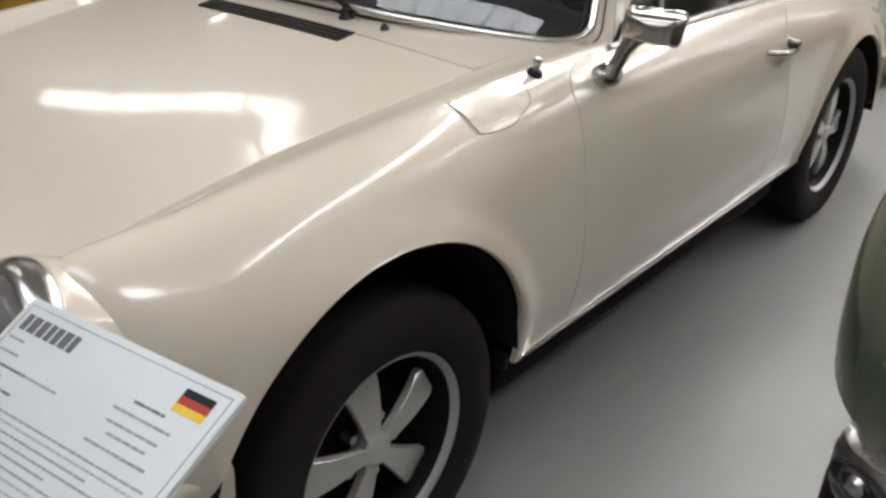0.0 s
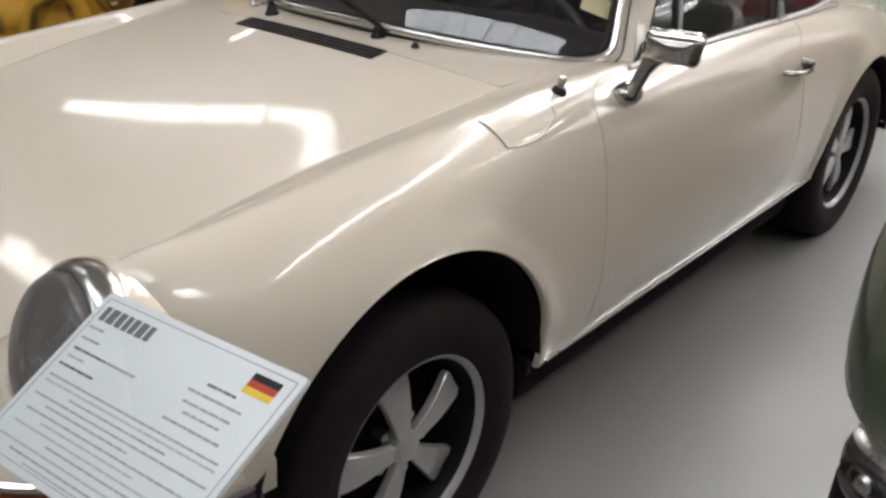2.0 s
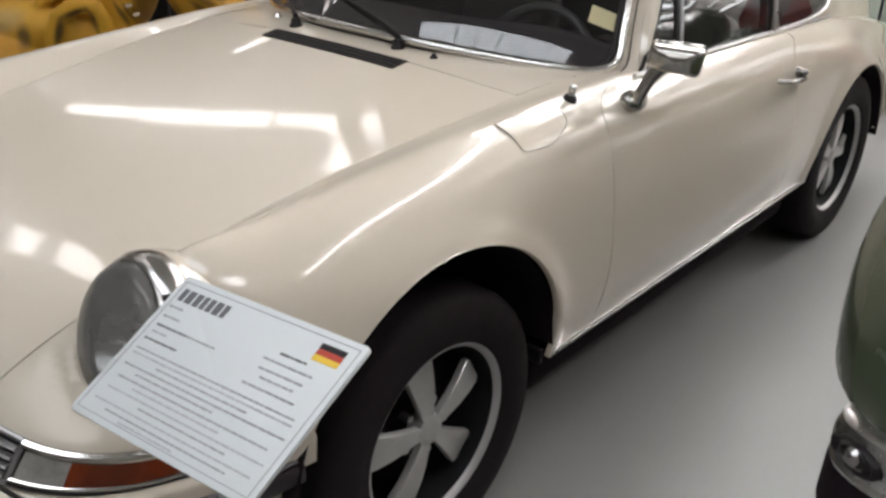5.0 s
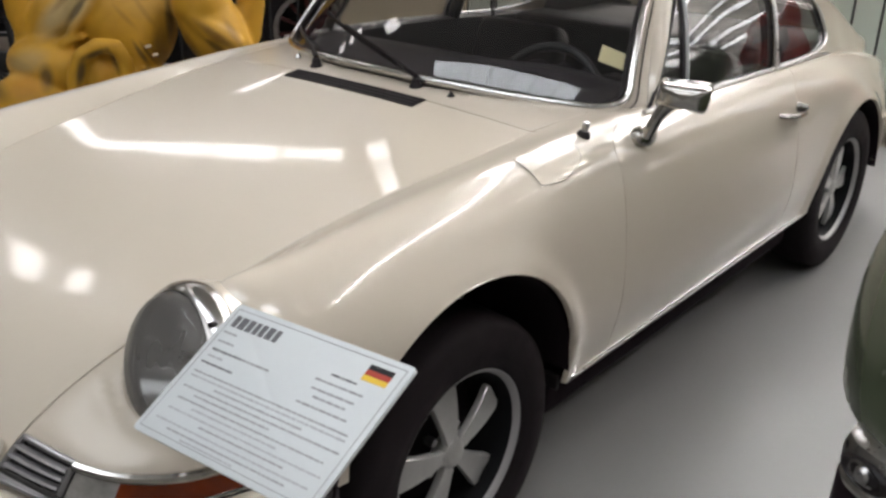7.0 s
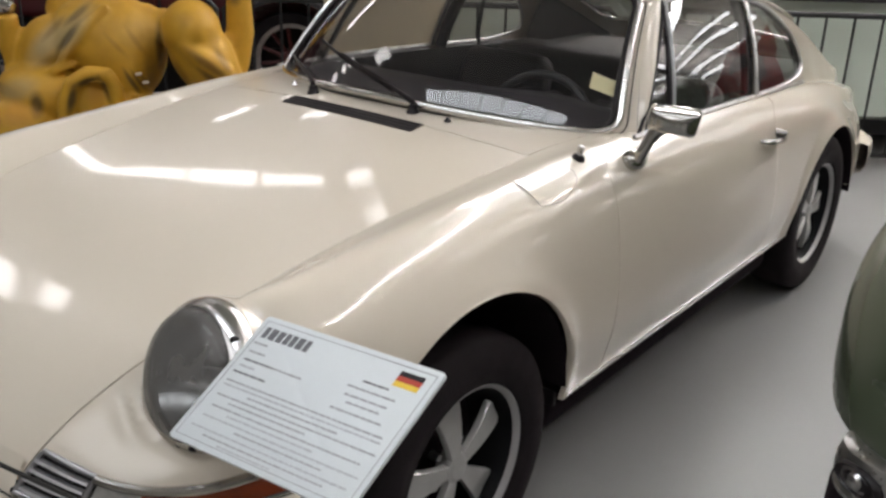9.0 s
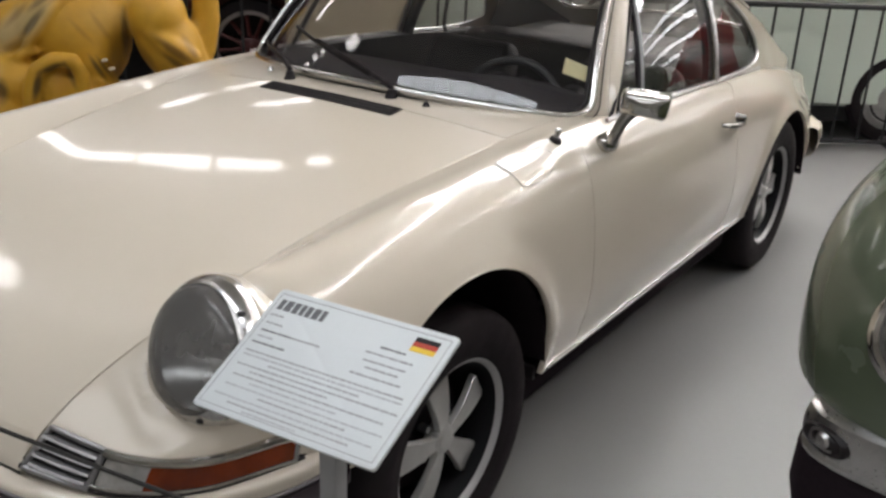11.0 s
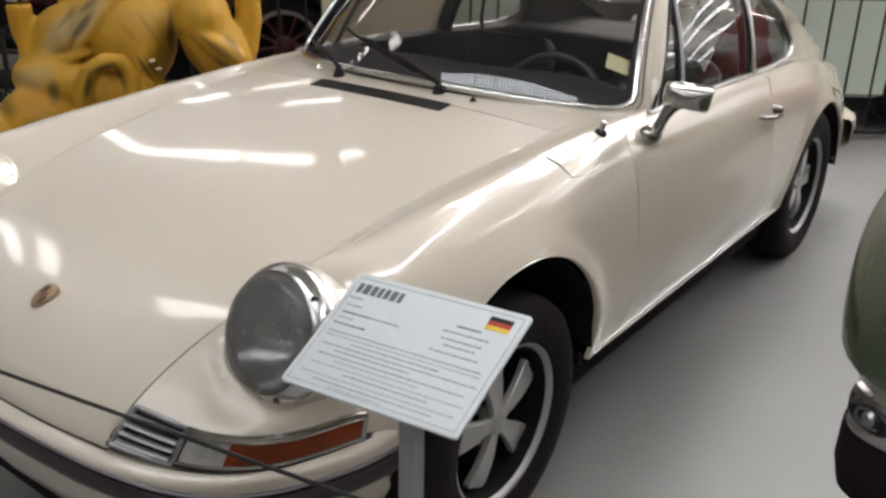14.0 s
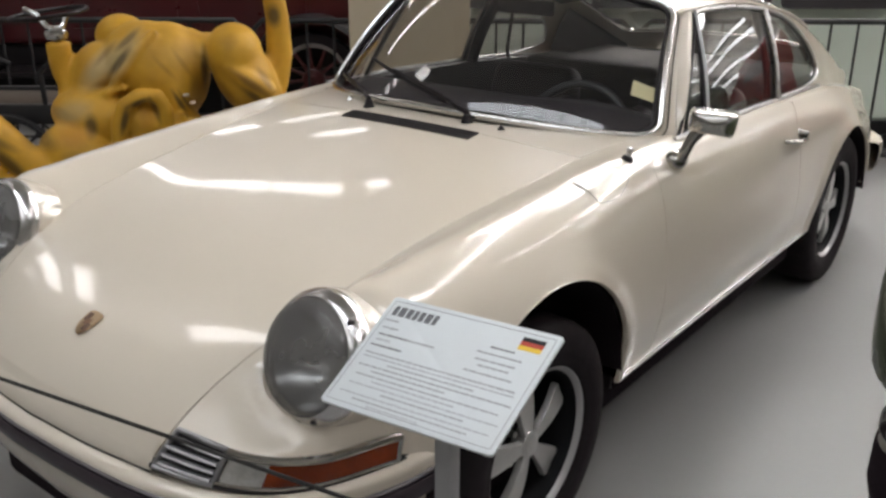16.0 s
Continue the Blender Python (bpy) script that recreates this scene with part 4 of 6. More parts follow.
    # dark linings seen from inside
    part("pillar_lining", mirror_if(tube([screen_at(1.03, w / 10) + Vector((-0.008, 0.022, -0.012)) for w in range(11)], 0.013, 8), side), VINYL, car)
    part("post_lining", mirror_if(tube([side_at(REAR_LOW + 0.02 + (REAR_TOP - REAR_LOW) * i / 10, i / 10) + Vector((-0.028, 0, 0)) for i in range(11)], 0.024, 8), side), VINYL, car)
    rows = [[side_at(y, h / 16) + Vector((-0.028, 0, -0.01)) for h in range(17)] for y in [2.18 + 0.04 * i for i in range(16)]]
    part("rear_lining", mirror_if(grid(rows), side), LINING, car, "dark rear pillar lining")
    rows = [[Vector((side_at(y, 0).x - 0.035 - 0.02 * j, y, side_at(y, 0).z - 0.005 - 0.14 * j)) for j in range(5)] for y in [0.70 + 0.05 * i for i in range(34)]]
    part("door_trim_panel", mirror_if(grid(rows), side), VINYL, car, "black vinyl door trim")
    cap = [[Vector((side_at(y, 0).x - 0.004 - 0.010 * j, y, side_at(y, 0).z - 0.001 + 0.005 * math.sin(j * 1.0))) for j in range(5)] for y in [0.70 + 0.05 * i for i in range(34)]]
    part("door_cap", mirror_if(grid(cap), side), VINYL, car)


# ---------------------------------------------------------------- car: trim and fittings
SATIN = mat("satin_grey_trim", (0.15, 0.135, 0.14), 0.42, metal=0.2, var=0.3, scale=30, rough_var=0.1)
GRILLE_GREY = mat("dull_grille_metal", (0.33, 0.32, 0.32), 0.34, metal=0.7, var=0.4, scale=40, fine=0.15, rough_var=0.12)
SILL_X = 0.750
BUMPER_LINE = ((0.0, -0.830), (0.20, -0.822), (0.39, -0.799), (0.54, -0.742), (0.640, -0.640), (0.705, -0.490), (0.735, -0.385), (0.750, -0.328))
BUMPER_PLAN = [(i, x, y, d) for i, ((x, y), d) in enumerate(zip(BUMPER_LINE, (0.0, 0.0, -0.002, -0.006, -0.011, -0.016, -0.007, 0.0)))]
STRIP_PLAN = [(i, x, y, d) for i, ((x, y), d) in enumerate(zip(BUMPER_LINE, (0.005, 0.003, -0.002, -0.018, -0.030, -0.036, -0.027)))] + [(6.5, 0.743, -0.356, -0.0235)]


def sweep_plan(plan, profile, n=40, whole=True):
    """A moulding with a profile of (out, z), swept round a plan line on the left and mirrored to the right."""
    pts = curve_of(plan, np.linspace(plan[0][0], plan[-1][0], n))
    drop = pts[:, 2] if pts.shape[1] > 2 else np.zeros(n)
    pts = pts[:, :2]
    d = np.gradient(pts, axis=0)
    nrm = np.stack([-d[:, 1], d[:, 0]], 1)
    nrm /= np.linalg.norm(nrm, axis=1, keepdims=True)
    nrm *= -1
    if nrm[0][1] > 0 and plan[0][2] < 0 or nrm[0][1] < 0 and plan[0][2] > 0:
        nrm *= -1
    rows = [[(p[0] + q[0] * o, p[1] + q[1] * o, z + e) for o, z in profile] for p, q, e in zip(pts, nrm, drop)]
    if whole:
        left = [[(-x, y, z) for x, y, z in row] for row in rows[:0:-1]]
        rows = left + rows
    return grid(rows)


bump = [(-0.05, 0.505), (-0.016, 0.5095), (-0.004, 0.5085), (0.006, 0.505), (0.012, 0.500), (0.014, 0.494), (0.012, 0.482), (0.010, 0.465), (0.008, 0.442), (-0.004, 0.430), (-0.03, 0.428)]
part("nose_apron", sweep_plan([(0, 0.0, -0.8155), (1, 0.21, -0.8055), (2, 0.386, -0.7845)], [(-0.030, 0.575), (-0.0195, 0.556), (-0.0080, 0.540), (0.0005, 0.524), (0.001, 0.498)], 24), CREAM, car, "ivory apron behind the bumper")
part("apron_seam", sweep_plan([(0, 0.0, -0.8170), (1, 0.21, -0.8070), (2, 0.386, -0.7860)], [(0.0, 0.5130), (0.0022, 0.5115), (0.0022, 0.5095), (0.0, 0.508)], 24), SEAM, car)
# Black sheet put in for the darkness of the open gap.
part("gap_dark_sheet", sweep_plan([(0, 0.0, -0.78), (1, 0.20, -0.78), (2, 0.384, -0.776), (3, 0.545, -0.712), (4, 0.645, -0.607), (5, 0.705, -0.445), (6, 0.735, -0.37)], [(0.0, 0.525), (0.003, 0.50), (0.0, 0.47)], 48), BLACK, car, "black sheet that darkens the gap behind the bumper")
part("front_bumper", sweep_plan(BUMPER_PLAN, bump, 60), CREAM, car, "ivory front bumper")
part("bumper_moulding", sweep_plan(STRIP_PLAN, [(0.008, 0.4905), (0.0160, 0.4900), (0.0180, 0.4882), (0.0180, 0.4858), (0.0150, 0.4840), (0.006, 0.4835)], 60), SATIN, car, "thin grey bumper moulding")
part("bumper_rubber", sweep_plan(STRIP_PLAN, [(0.006, 0.4805), (0.0200, 0.4800), (0.025, 0.474), (0.025, 0.450), (0.018, 0.440), (0.006, 0.437)], 60), RUBBER_TRIM, car, "dark rubber bumper strip")
part("front_valance", sweep_plan(BUMPER_PLAN[:-1], [(0.000, 0.432), (-0.006, 0.400), (-0.018, 0.35), (-0.05, 0.29), (-0.10, 0.25)], 60), CREAM, car, "ivory front valance")
rear_plan = [(0, 0.0, 3.315), (1, 0.30, 3.295), (2, 0.52, 3.245), (3, 0.645, 3.15), (4, 0.722, 3.02), (5, 0.745, 2.88)]
part("rear_bumper", sweep_plan(rear_plan, [(-0.05, 0.478), (-0.01, 0.478), (0.006, 0.468), (0.012, 0.44), (0.008, 0.375), (-0.012, 0.345), (-0.05, 0.34)], 50), CREAM, car, "ivory rear bumper")


def nose_patch(s0, s1, k0, k1, ns, nk, out):
    rows = []
    for i in range(ns + 1):
        row = []
        for j in range(nk + 1):
            p, n = nose(s0 + (s1 - s0) * i / ns, k0 + (k1 - k0) * j / nk)
            row.append(p + n * out)
        rows.append(row)
    return rows


def walled(rows, depth, towards):
    """A sheet with side walls, so that it reads as a solid block let into the body."""
    bm = grid(rows)
    edges = [e for e in bm.edges if len(e.link_faces) == 1]
    got = bmesh.ops.extrude_edge_only(bm, edges=edges)["geom"]
    for v in (g for g in got if isinstance(g, bmesh.types.BMVert)):
        v.co += Vector(towards) * depth
    return bm


S_LOW, S_TOP = -0.852, -0.775
K_GRILLE, K_CLEAR, K_AMBER, K_END = 2.06, 2.80, 3.34, 4.98
for side in (1, -1):
    back = (-0.3, 0.9, 0)
    unit = new("horn_grille")
    unit.parent = car
    tagged(unit, "chrome horn grille with dark slots")
    part("grille_backing", mirror_if(grid(nose_patch(S_LOW, S_TOP, K_GRILLE, K_CLEAR, 4, 6, 0.001)), side), BLACK, unit)
    border = []
    for a, b in (((S_LOW, K_GRILLE), (S_LOW, K_CLEAR - 0.03)), ((S_LOW, K_CLEAR - 0.03), (S_TOP, K_CLEAR - 0.05)), ((S_TOP, K_CLEAR - 0.05), (S_TOP, K_GRILLE + 0.06)), ((S_TOP, K_GRILLE + 0.06), (S_LOW, K_GRILLE))):
        for i in range(8):
            s, k = (Vector(a).lerp(Vector(b), i / 8))
            p, n = nose(s, k)
            border.append(p + n * 0.006)
    part("grille_frame", mirror_if(tube(border, 0.0056, 8, True), side), GRILLE_GREY, unit, "chrome grille frame")
    for i in range(4):
        s = S_LOW + (S_TOP - S_LOW) * (i + 0.75) / 4.7
        pts = []
        for j in range(9):
            p, n = nose(s, K_GRILLE + 0.05 + (K_CLEAR - K_GRILLE - 0.12) * j / 8)
            pts.append(p + n * 0.008)
        part("grille_bar", mirror_if(tube(pts, 0.0070, 6, flat=0.5), side), GRILLE_GREY, unit, "satin grille bar")
    ind = new("turn_signal")
    ind.parent = car
    tagged(ind, "wrap-round turn signal with clear and amber lenses")
    part("clear_lens", mirror_if(walled(nose_patch(S_LOW + 0.013, S_TOP - 0.012, K_CLEAR + 0.02, K_AMBER, 6, 10, 0.008), 0.03, back), side), CLEAR_LENS, ind, "clear ribbed lens")
    part("amber_lens", mirror_if(walled(nose_patch(S_LOW + 0.013, S_TOP - 0.012, K_AMBER, K_END, 6, 24, 0.008), 0.02, back), side), AMBER, ind, "amber lens")
    for s, r in ((S_TOP - 0.004, 0.0088), (S_LOW + 0.0085, 0.0042)):
        pts = []
        for j in range(31):
            p, n = nose(s, K_CLEAR - 0.04 + (K_END + 0.06 - K_CLEAR) * j / 30)
            pts.append(p + n * 0.007)
        part("bezel", mirror_if(tube(pts, r, 8), side), AGED_CHROME, ind, "chrome lens bezel")
    pts = [nose(S_LOW + (S_TOP - S_LOW) * j / 6, K_END + 0.04) for j in range(7)]
    part("bezel", mirror_if(tube([p + n * 0.007 for p, n in pts], 0.0055, 8), side), AGED_CHROME, ind, "chrome lens bezel")
    # Gasket under the lamps; beyond the lens the black tube paints the dark gap.
    pts = [nose(S_LOW + 0.0005, 2.02 + 4.2 * j / 48) for j in range(49)]
    part("gasket_and_gap", mirror_if(tube([p + n * 0.004 for p, n in pts], 0.0062, 6), side), BLACK, ind)

# cowl vent and hood seam
def cowl_strip(y0, y1, x0, x1, lift, n=24):
    rows = []
    for y in (y0, (y0 + y1) / 2, y1):
        row = []
        for i in range(n + 1):
            x = x0 + (x1 - x0) * i / n
            k = min(1.99, abs(x) / 0.29)
            k = k if k < 1 else 1 + (abs(x) - 0.29) / 0.28
            p, nn = on_skin(y, k)
            row.append(Vector((x, y, p.z + lift)))
        rows.append(row)
    return rows


part("cowl_vent", walled(cowl_strip(0.402, 0.455, -0.250, 0.235, 0.003), 0.012, (0, 0, -1)), BLACK, car, "black cowl vent grille")
for i in range(3):
    part("vent_slat", tube([p - Vector((0, 0, 0.0015)) for p in cowl_strip(0.412 + 0.016 * i, 0.412 + 0.016 * i, -0.248, 0.234, 0.0045)[0]], 0.0028, 5), BLACK, car)

# washer jets, pivot knob on the fender
for x in (0.272, -0.345):
    y = 0.510 if x > 0 else 0.535
    p, n = on_skin(y, 0.95)
    jet = lathe([(0.0005, 0.012), (0.004, 0.0115), (0.006, 0.007), (0.009, 0.004), (0.011, 0.0)], 16, "z")
    part("washer_jet", moved(jet, Matrix.Translation((x, y, p.z))), BLACK if x > 0 else CHROME, car, "small windscreen washer jet")
p, n = on_skin(0.515, 3.05)
stand = Matrix.Translation(p) @ (n + Vector((0, 0, 0.8))).normalized().to_track_quat("Z", "Y").to_matrix().to_4x4()
part("aerial_mount", moved(lathe([(0.0005, 0.034), (0.0065, 0.0335), (0.0085, 0.031), (0.0088, 0.024), (0.0070, 0.020), (0.0075, 0.012), (0.0100, 0.008)], 20, "z"), stand), DULL_CHROME, car, "small chrome aerial mount")
part("aerial_base", moved(lathe([(0.0005, 0.012), (0.0095, 0.0115), (0.0135, 0.008), (0.0165, 0.002), (0.017, -0.006)], 20, "z"), stand), BLACK, car, "black rubber aerial base")

# wipers
def screen_point(x, w, lift):
    v = x / (0.645 - 0.115 * w)
    return screen_at(v, w) + Vector((0, -0.6, 0.8)).normalized() * lift

for px, py, tx, w1 in ((0.145, 0.518, -0.33, 0.24), (-0.232, 0.506, -0.56, 0.11)):
    p, n = on_skin(py, abs(px) / 0.29)
    p = Vector((px, py, p.z))
    hub = lathe([(0.0005, 0.022), (0.010, 0.021), (0.013, 0.016), (0.014, 0.006), (0.018, 0.002), (0.019, -0.004)], 20, "z")
    wiper = new("wiper")
    wiper.parent = car
    tagged(wiper, "black windscreen wiper")
    part("pivot", moved(hub, Matrix.Translation(p)), BLACK, wiper)
    tip = screen_point(tx, w1, 0.016)
    elbow = p + Vector((0, 0.0, 0.026))
    mid = screen_point(px + (tx - px) * 0.45, w1 * 0.42, 0.034)
    part("arm", tube([p + Vector((0, 0, 0.010)), elbow, elbow.lerp(mid, 0.5) + Vector((0, 0, 0.004)), mid, mid.lerp(tip, 0.6)], [0.007, 0.008, 0.006, 0.0045, 0.0035], 8), BLACK, wiper)
    blade = [screen_point(px + (tx - px) * t, w1 * (t - 0.02), 0.010) for t in [0.22 + 0.09 * i for i in range(11)]]
    part("blade", tube(blade, 0.0042, 6, flat=1.4), BLACK, wiper)

# inspection sticker on the glass
rows = []
for i in range(2):
    rows.append([])
    for j in range(2):
        v, w = 0.955 - 0.095 * i, 0.355 - 0.10 * (1 - j) + 0.03 * i
        rows[-1].append(screen_at(v, w) + Vector((0, 0.006, -0.004)))
part("sticker", walled(rows, 0.001, (0, 1, 0)), STICKER, car, "pale yellow paper sticker behind the screen", smooth=False)

# emblem, a plain shield
bm = prism(rounded([(-0.024, 0.034), (0.024, 0.034), (0.022, -0.010), (0.0, -0.036), (-0.022, -0.010)], 0.012, 4), "z", 0.0, 0.004, 0.0012)
p, n = nose(-0.657, 0.02)
p, n = Vector((0, -0.657, p.z)), Vector((0, -0.42, 0.9)).normalized()
em = Matrix.Translation(p + n * 0.002) @ Matrix((Vector((1, 0, 0)), n.cross(Vector((1, 0, 0))), n)).transposed().to_4x4()
badge = part("emblem", moved(bm, em), BADGE, car, "small gold shield emblem")
for x0, x1, y0, y1, mt in ((-0.018, -0.002, 0.004, 0.026, BADGE_DARK), (0.002, 0.018, -0.020, 0.0, BADGE_DARK), (-0.010, 0.010, -0.006, 0.012, BADGE_RED)):
    part("emblem_field", moved(box(x0, x1, y0, y1, 0.0035, 0.0048, 0.0004, 1), em), mt, badge)

# filler flap outline and its lid
def skin_path(pts, lift=0.0):
    out = []
    for y, k in pts:
        p, n = on_skin(y, k)
        out.append(p + n * lift)
    return out

flap = dense(rounded([(0.268, 3.02), (0.425, 3.04), (0.458, 3.30), (0.445, 3.68), (0.360, 3.98), (0.272, 3.90)], [0.03, 0.08, 0.10, 0.14, 0.12, 0.12], 8), 0.02)
part("filler_flap", sheet(flap, 5, lambda y, k: (lambda q: q[0] + q[1] * 0.0009)(on_skin(y, k))), CREAM, car, "ivory fuel filler flap")
# Thin brown line stands for the shade in the flap's gap.
part("flap_seam", tube(skin_path(flap, 0.0010), 0.0007, 6, True), FLAP_GAP, car)

# side fittings, both sides
for side in (1, -1):
    pts = [Vector((SILL_X + 0.004, 0.385 + 1.55 * i / 40, 0.3225 + 0.003 * (i > 38))) for i in range(41)]
    part("sill_trim", mirror_if(tube(pts, 0.0055, 8, flat=0.8), side), DULL_CHROME, car, "chrome sill strip")
    part("rocker", mirror_if(box(0.42, 0.736, 0.405, 1.92, 0.290, 0.318, 0.006), side), UNDER, car, "black rocker panel")
    flapm = box(0.70, 0.742, 0.366, 0.380, 0.300, 0.340, 0.004)
    part("mud_flap", mirror_if(flapm, side), BLACK, car)
    # door handle: two plates, a bar and a push button
    hnd = new("door_handle")
    hnd.parent = car
    tagged(hnd, "chrome door handle with push button")
    a, na = on_skin(1.487, 4.45)
    b, nb = on_skin(1.690, 4.45)
    a, b = Vector((a.x, 1.485, 0.762)), Vector((b.x, 1.640, 0.748))
    bar = [a + Vector((-0.004, 0, 0)), a + Vector((0.018, 0.008, 0)), a.lerp(b, 0.25) + Vector((0.028, 0, 0)), a.lerp(b, 0.6) + Vector((0.029, 0, 0)), b + Vector((0.022, -0.01, 0)), b + Vector((0.0, 0, 0))]
    part("grip", mirror_if(tube(bar, [0.008, 0.010, 0.0095, 0.010, 0.010, 0.009], 10, flat=0.8), side), WORN_CHROME, hnd)
    btn = lathe([(0.0005, 0.026), (0.008, 0.025), (0.010, 0.020), (0.010, 0.0)], 20, "x")
    part("button", mirror_if(moved(btn, Matrix.Translation(b + Vector((0.002, -0.004, 0.016)))), side), WORN_CHROME, hnd)
    plate = lathe([(0.0005, 0.005), (0.013, 0.004), (0.016, 0.0), (0.016, -0.01)], 24, "x")
    part("escutcheon", mirror_if(moved(plate, Matrix.Translation(b + Vector((0.001, 0.0, 0.012)))), side), WORN_CHROME, hnd)
    # tail lamp
    part("tail_lamp", mirror_if(tube([(0.36, 3.225, 0.585), (0.46, 3.205, 0.585), (0.53, 3.165, 0.585)], 0.030, 10), side), TAIL_RED, car, "red tail lamp")
    # wheel houses
    for cy, cz, r in (FRONT_ARCH, REAR_ARCH):
        rows = []
        for i in range(25):
            t = radians(2 + 176 * i / 24)
            rows.append([(x, cy - (r - 0.003) * math.cos(t), cz + (r - 0.003) * math.sin(t)) for x in (0.771, 0.70, 0.58, 0.46)])
        house = grid(rows)
        disc = lathe([(0.001, 0.46), (r, 0.46)], 32, "x")
        part("wheel_house", mirror_if(join(house, moved(disc, Matrix.Translation((0, cy, cz)))), side), UNDER, car, "black wheel housing")

# door mirror
mir = new("door_mirror")
mir.parent = car
tagged(mir, "chrome door mirror on a curved stalk")
base = []
for i in range(7):
    t = i / 6
    base.append((0.001 + 0.034 * math.sin(min(1, t * 1.15) * math.pi / 2), 0.022 * (1 - t)))
bs = lathe(base + [(0.035, -0.012)], 24, "z")
bs.transform(Matrix.Diagonal((0.80, 1.25, 1.25, 1)))
part("mirror_foot", moved(bs, Matrix.Translation((0.728, 0.700, 0.862)) @ Matrix.Rotation(radians(62), 4, "Y")), AGED_CHROME, mir)
part("mirror_stalk", tube([(0.740, 0.686, 0.868), (0.752, 0.684, 0.890), (0.762, 0.690, 0.918), (0.774, 0.702, 0.944), (0.786, 0.714, 0.962)], [0.018, 0.0150, 0.0150, 0.020, 0.029], 12), AGED_CHROME, mir)
outline = rounded([(-0.092, -0.030), (0.080, -0.036), (0.088, 0.034), (-0.088, 0.030)], 0.019, 6)
rows = []
for d, sc in ((0.038, 0.90), (0.036, 0.985), (0.024, 1.0), (0.004, 0.985), (-0.016, 0.95), (-0.028, 0.86), (-0.036, 0.62), (-0.040, 0.02)):
    rows.append([(p.x * sc, d, p.y * sc) for p in outline])
shellm = grid(rows, closed_v=True)
mp = Matrix.Translation((0.812, 0.714, 0.972)) @ Matrix.Rotation(radians(24), 4, "Z") @ Matrix.Rotation(radians(4), 4, "Y") @ Matrix.Diagonal((0.72, 1.0, 0.95, 1))
part("mirror_shell", moved(shellm, mp), AGED_CHROME, mir)
part("mirror_glass", moved(prism([p * 0.92 for p in outline], "y", 0.030, 0.0365), mp), MIRROR, mir)

# ---------------------------------------------------------------- car: interior
part("floor_pan", box(-0.60, 0.60, 0.45, 1.88, 0.304, 0.325, 0.005), CARPET, car, "black carpeted floor")
part("firewall", box(-0.60, 0.60, 0.60, 0.63, 0.22, 0.86), UNDER, car)
# Two black boxes added to block light and darken the ground under the car.
part("sill_shade_box", box(-0.700, 0.700, 0.40, 1.92, 0.185, 0.302, 0.03), UNDER, car, "black box added to deepen the shade under the sills")
part("floor_shade_box", box(-0.640, 0.640, 0.42, 1.90, 0.112, 0.207, 0.03), UNDER, car, "black box added to keep light off the ground below")
part("underbody", box(-0.44, 0.44, -0.70, 3.10, 0.115, 0.30, 0.03), UNDER, car, "dark underbody")
part("luggage_bulkhead", box(-0.44, 0.44, -0.66, 0.58, 0.30, 0.60, 0.02), UNDER, car)
dash = []
for i in range(25):
    v = -1 + 2 * i / 24
    f = 0.560 + 0.215 * abs(v) ** 2.4
    r = 0.955 + 0.03 * v * v
    row = []
    hump = 0.020 * math.exp(-(((v * 0.6 - 0.34) / 0.17) ** 2))
    for t, dz in ((0, 0.004), (0.15, 0.008), (0.4, 0.012), (0.7, 0.018), (0.9, 0.014), (1.0, -0.010), (1.03, -0.06), (1.0, -0.20)):
        row.append((0.60 * v, f + (r - f) * t, 0.905 + dz + hump * min(1, t * 1.2) - 0.020 * v * v))
    dash.append(row)
part("dashboard", grid(dash), DASH, car, "dark padded dashboard top")
for i in range(5):
    g = lathe([(0.046, -0.002), (0.050, -0.006), (0.052, 0.0), (0.052, 0.04)], 24, "y")
    part("gauge", moved(g, Matrix.Translation((0.36 + (i - 2) * 0.088, 0.992, 0.865))), BLACK, car)
wheel = new("steering_wheel")
wheel.parent = car
tagged(wheel, "thin black steering wheel")
ring = [(0.195 * math.cos(a), 0, 0.195 * math.sin(a)) for a in [2 * math.pi * i / 48 for i in range(48)]]
sw = Matrix.Translation((0.245, 0.955, 0.782)) @ Matrix.Rotation(radians(-24), 4, "X")
part("wheel_ring", moved(tube(ring, 0.0135, 10, True), sw), WHEEL_GRIP, wheel)
for a in (-25, 205, 25, 155):
    c, s = math.cos(radians(a)), math.sin(radians(a))
    part("wheel_spoke", moved(tube([(0.03 * c, -0.03, 0.03 * s), (0.11 * c, -0.022, 0.11 * s), (0.19 * c, 0, 0.19 * s)], 0.010, 6, flat=0.4), sw), BLACK, wheel)
part("horn_pad", moved(lathe([(0.0005, -0.02), (0.045, -0.02), (0.058, -0.03), (0.06, -0.05)], 28, "y"), sw), BLACK, wheel)
part("steering_column", moved(tube([(0, -0.03, 0), (0, -0.30, -0.02)], 0.03, 12), sw), BLACK, wheel)
part("inner_mirror", box(-0.11, 0.11, 1.02, 1.04, 1.165, 1.215, 0.01), BLACK, car)


def seat(x, y):
    s = new("seat")
    s.parent = car
    tagged(s, "black vinyl front seat")
    part("cushion", box(x - 0.235, x + 0.235, y - 0.50, y + 0.02, 0.34, 0.50, 0.05, 4), VINYL, s)
    b = box(-0.225, 0.225, -0.055, 0.055, 0.0, 0.52, 0.045, 4)
    for v in b.verts:
        t = max(0.0, v.co.z / 0.52 - 0.6) / 0.4
        v.co.x *= 1 - 0.20 * t * t
    part("backrest", moved(b, Matrix.Translation((x, y, 0.39)) @ Matrix.Rotation(radians(-18), 4, "X")), VINYL, s)
    return s


seat(0.345, 1.52)
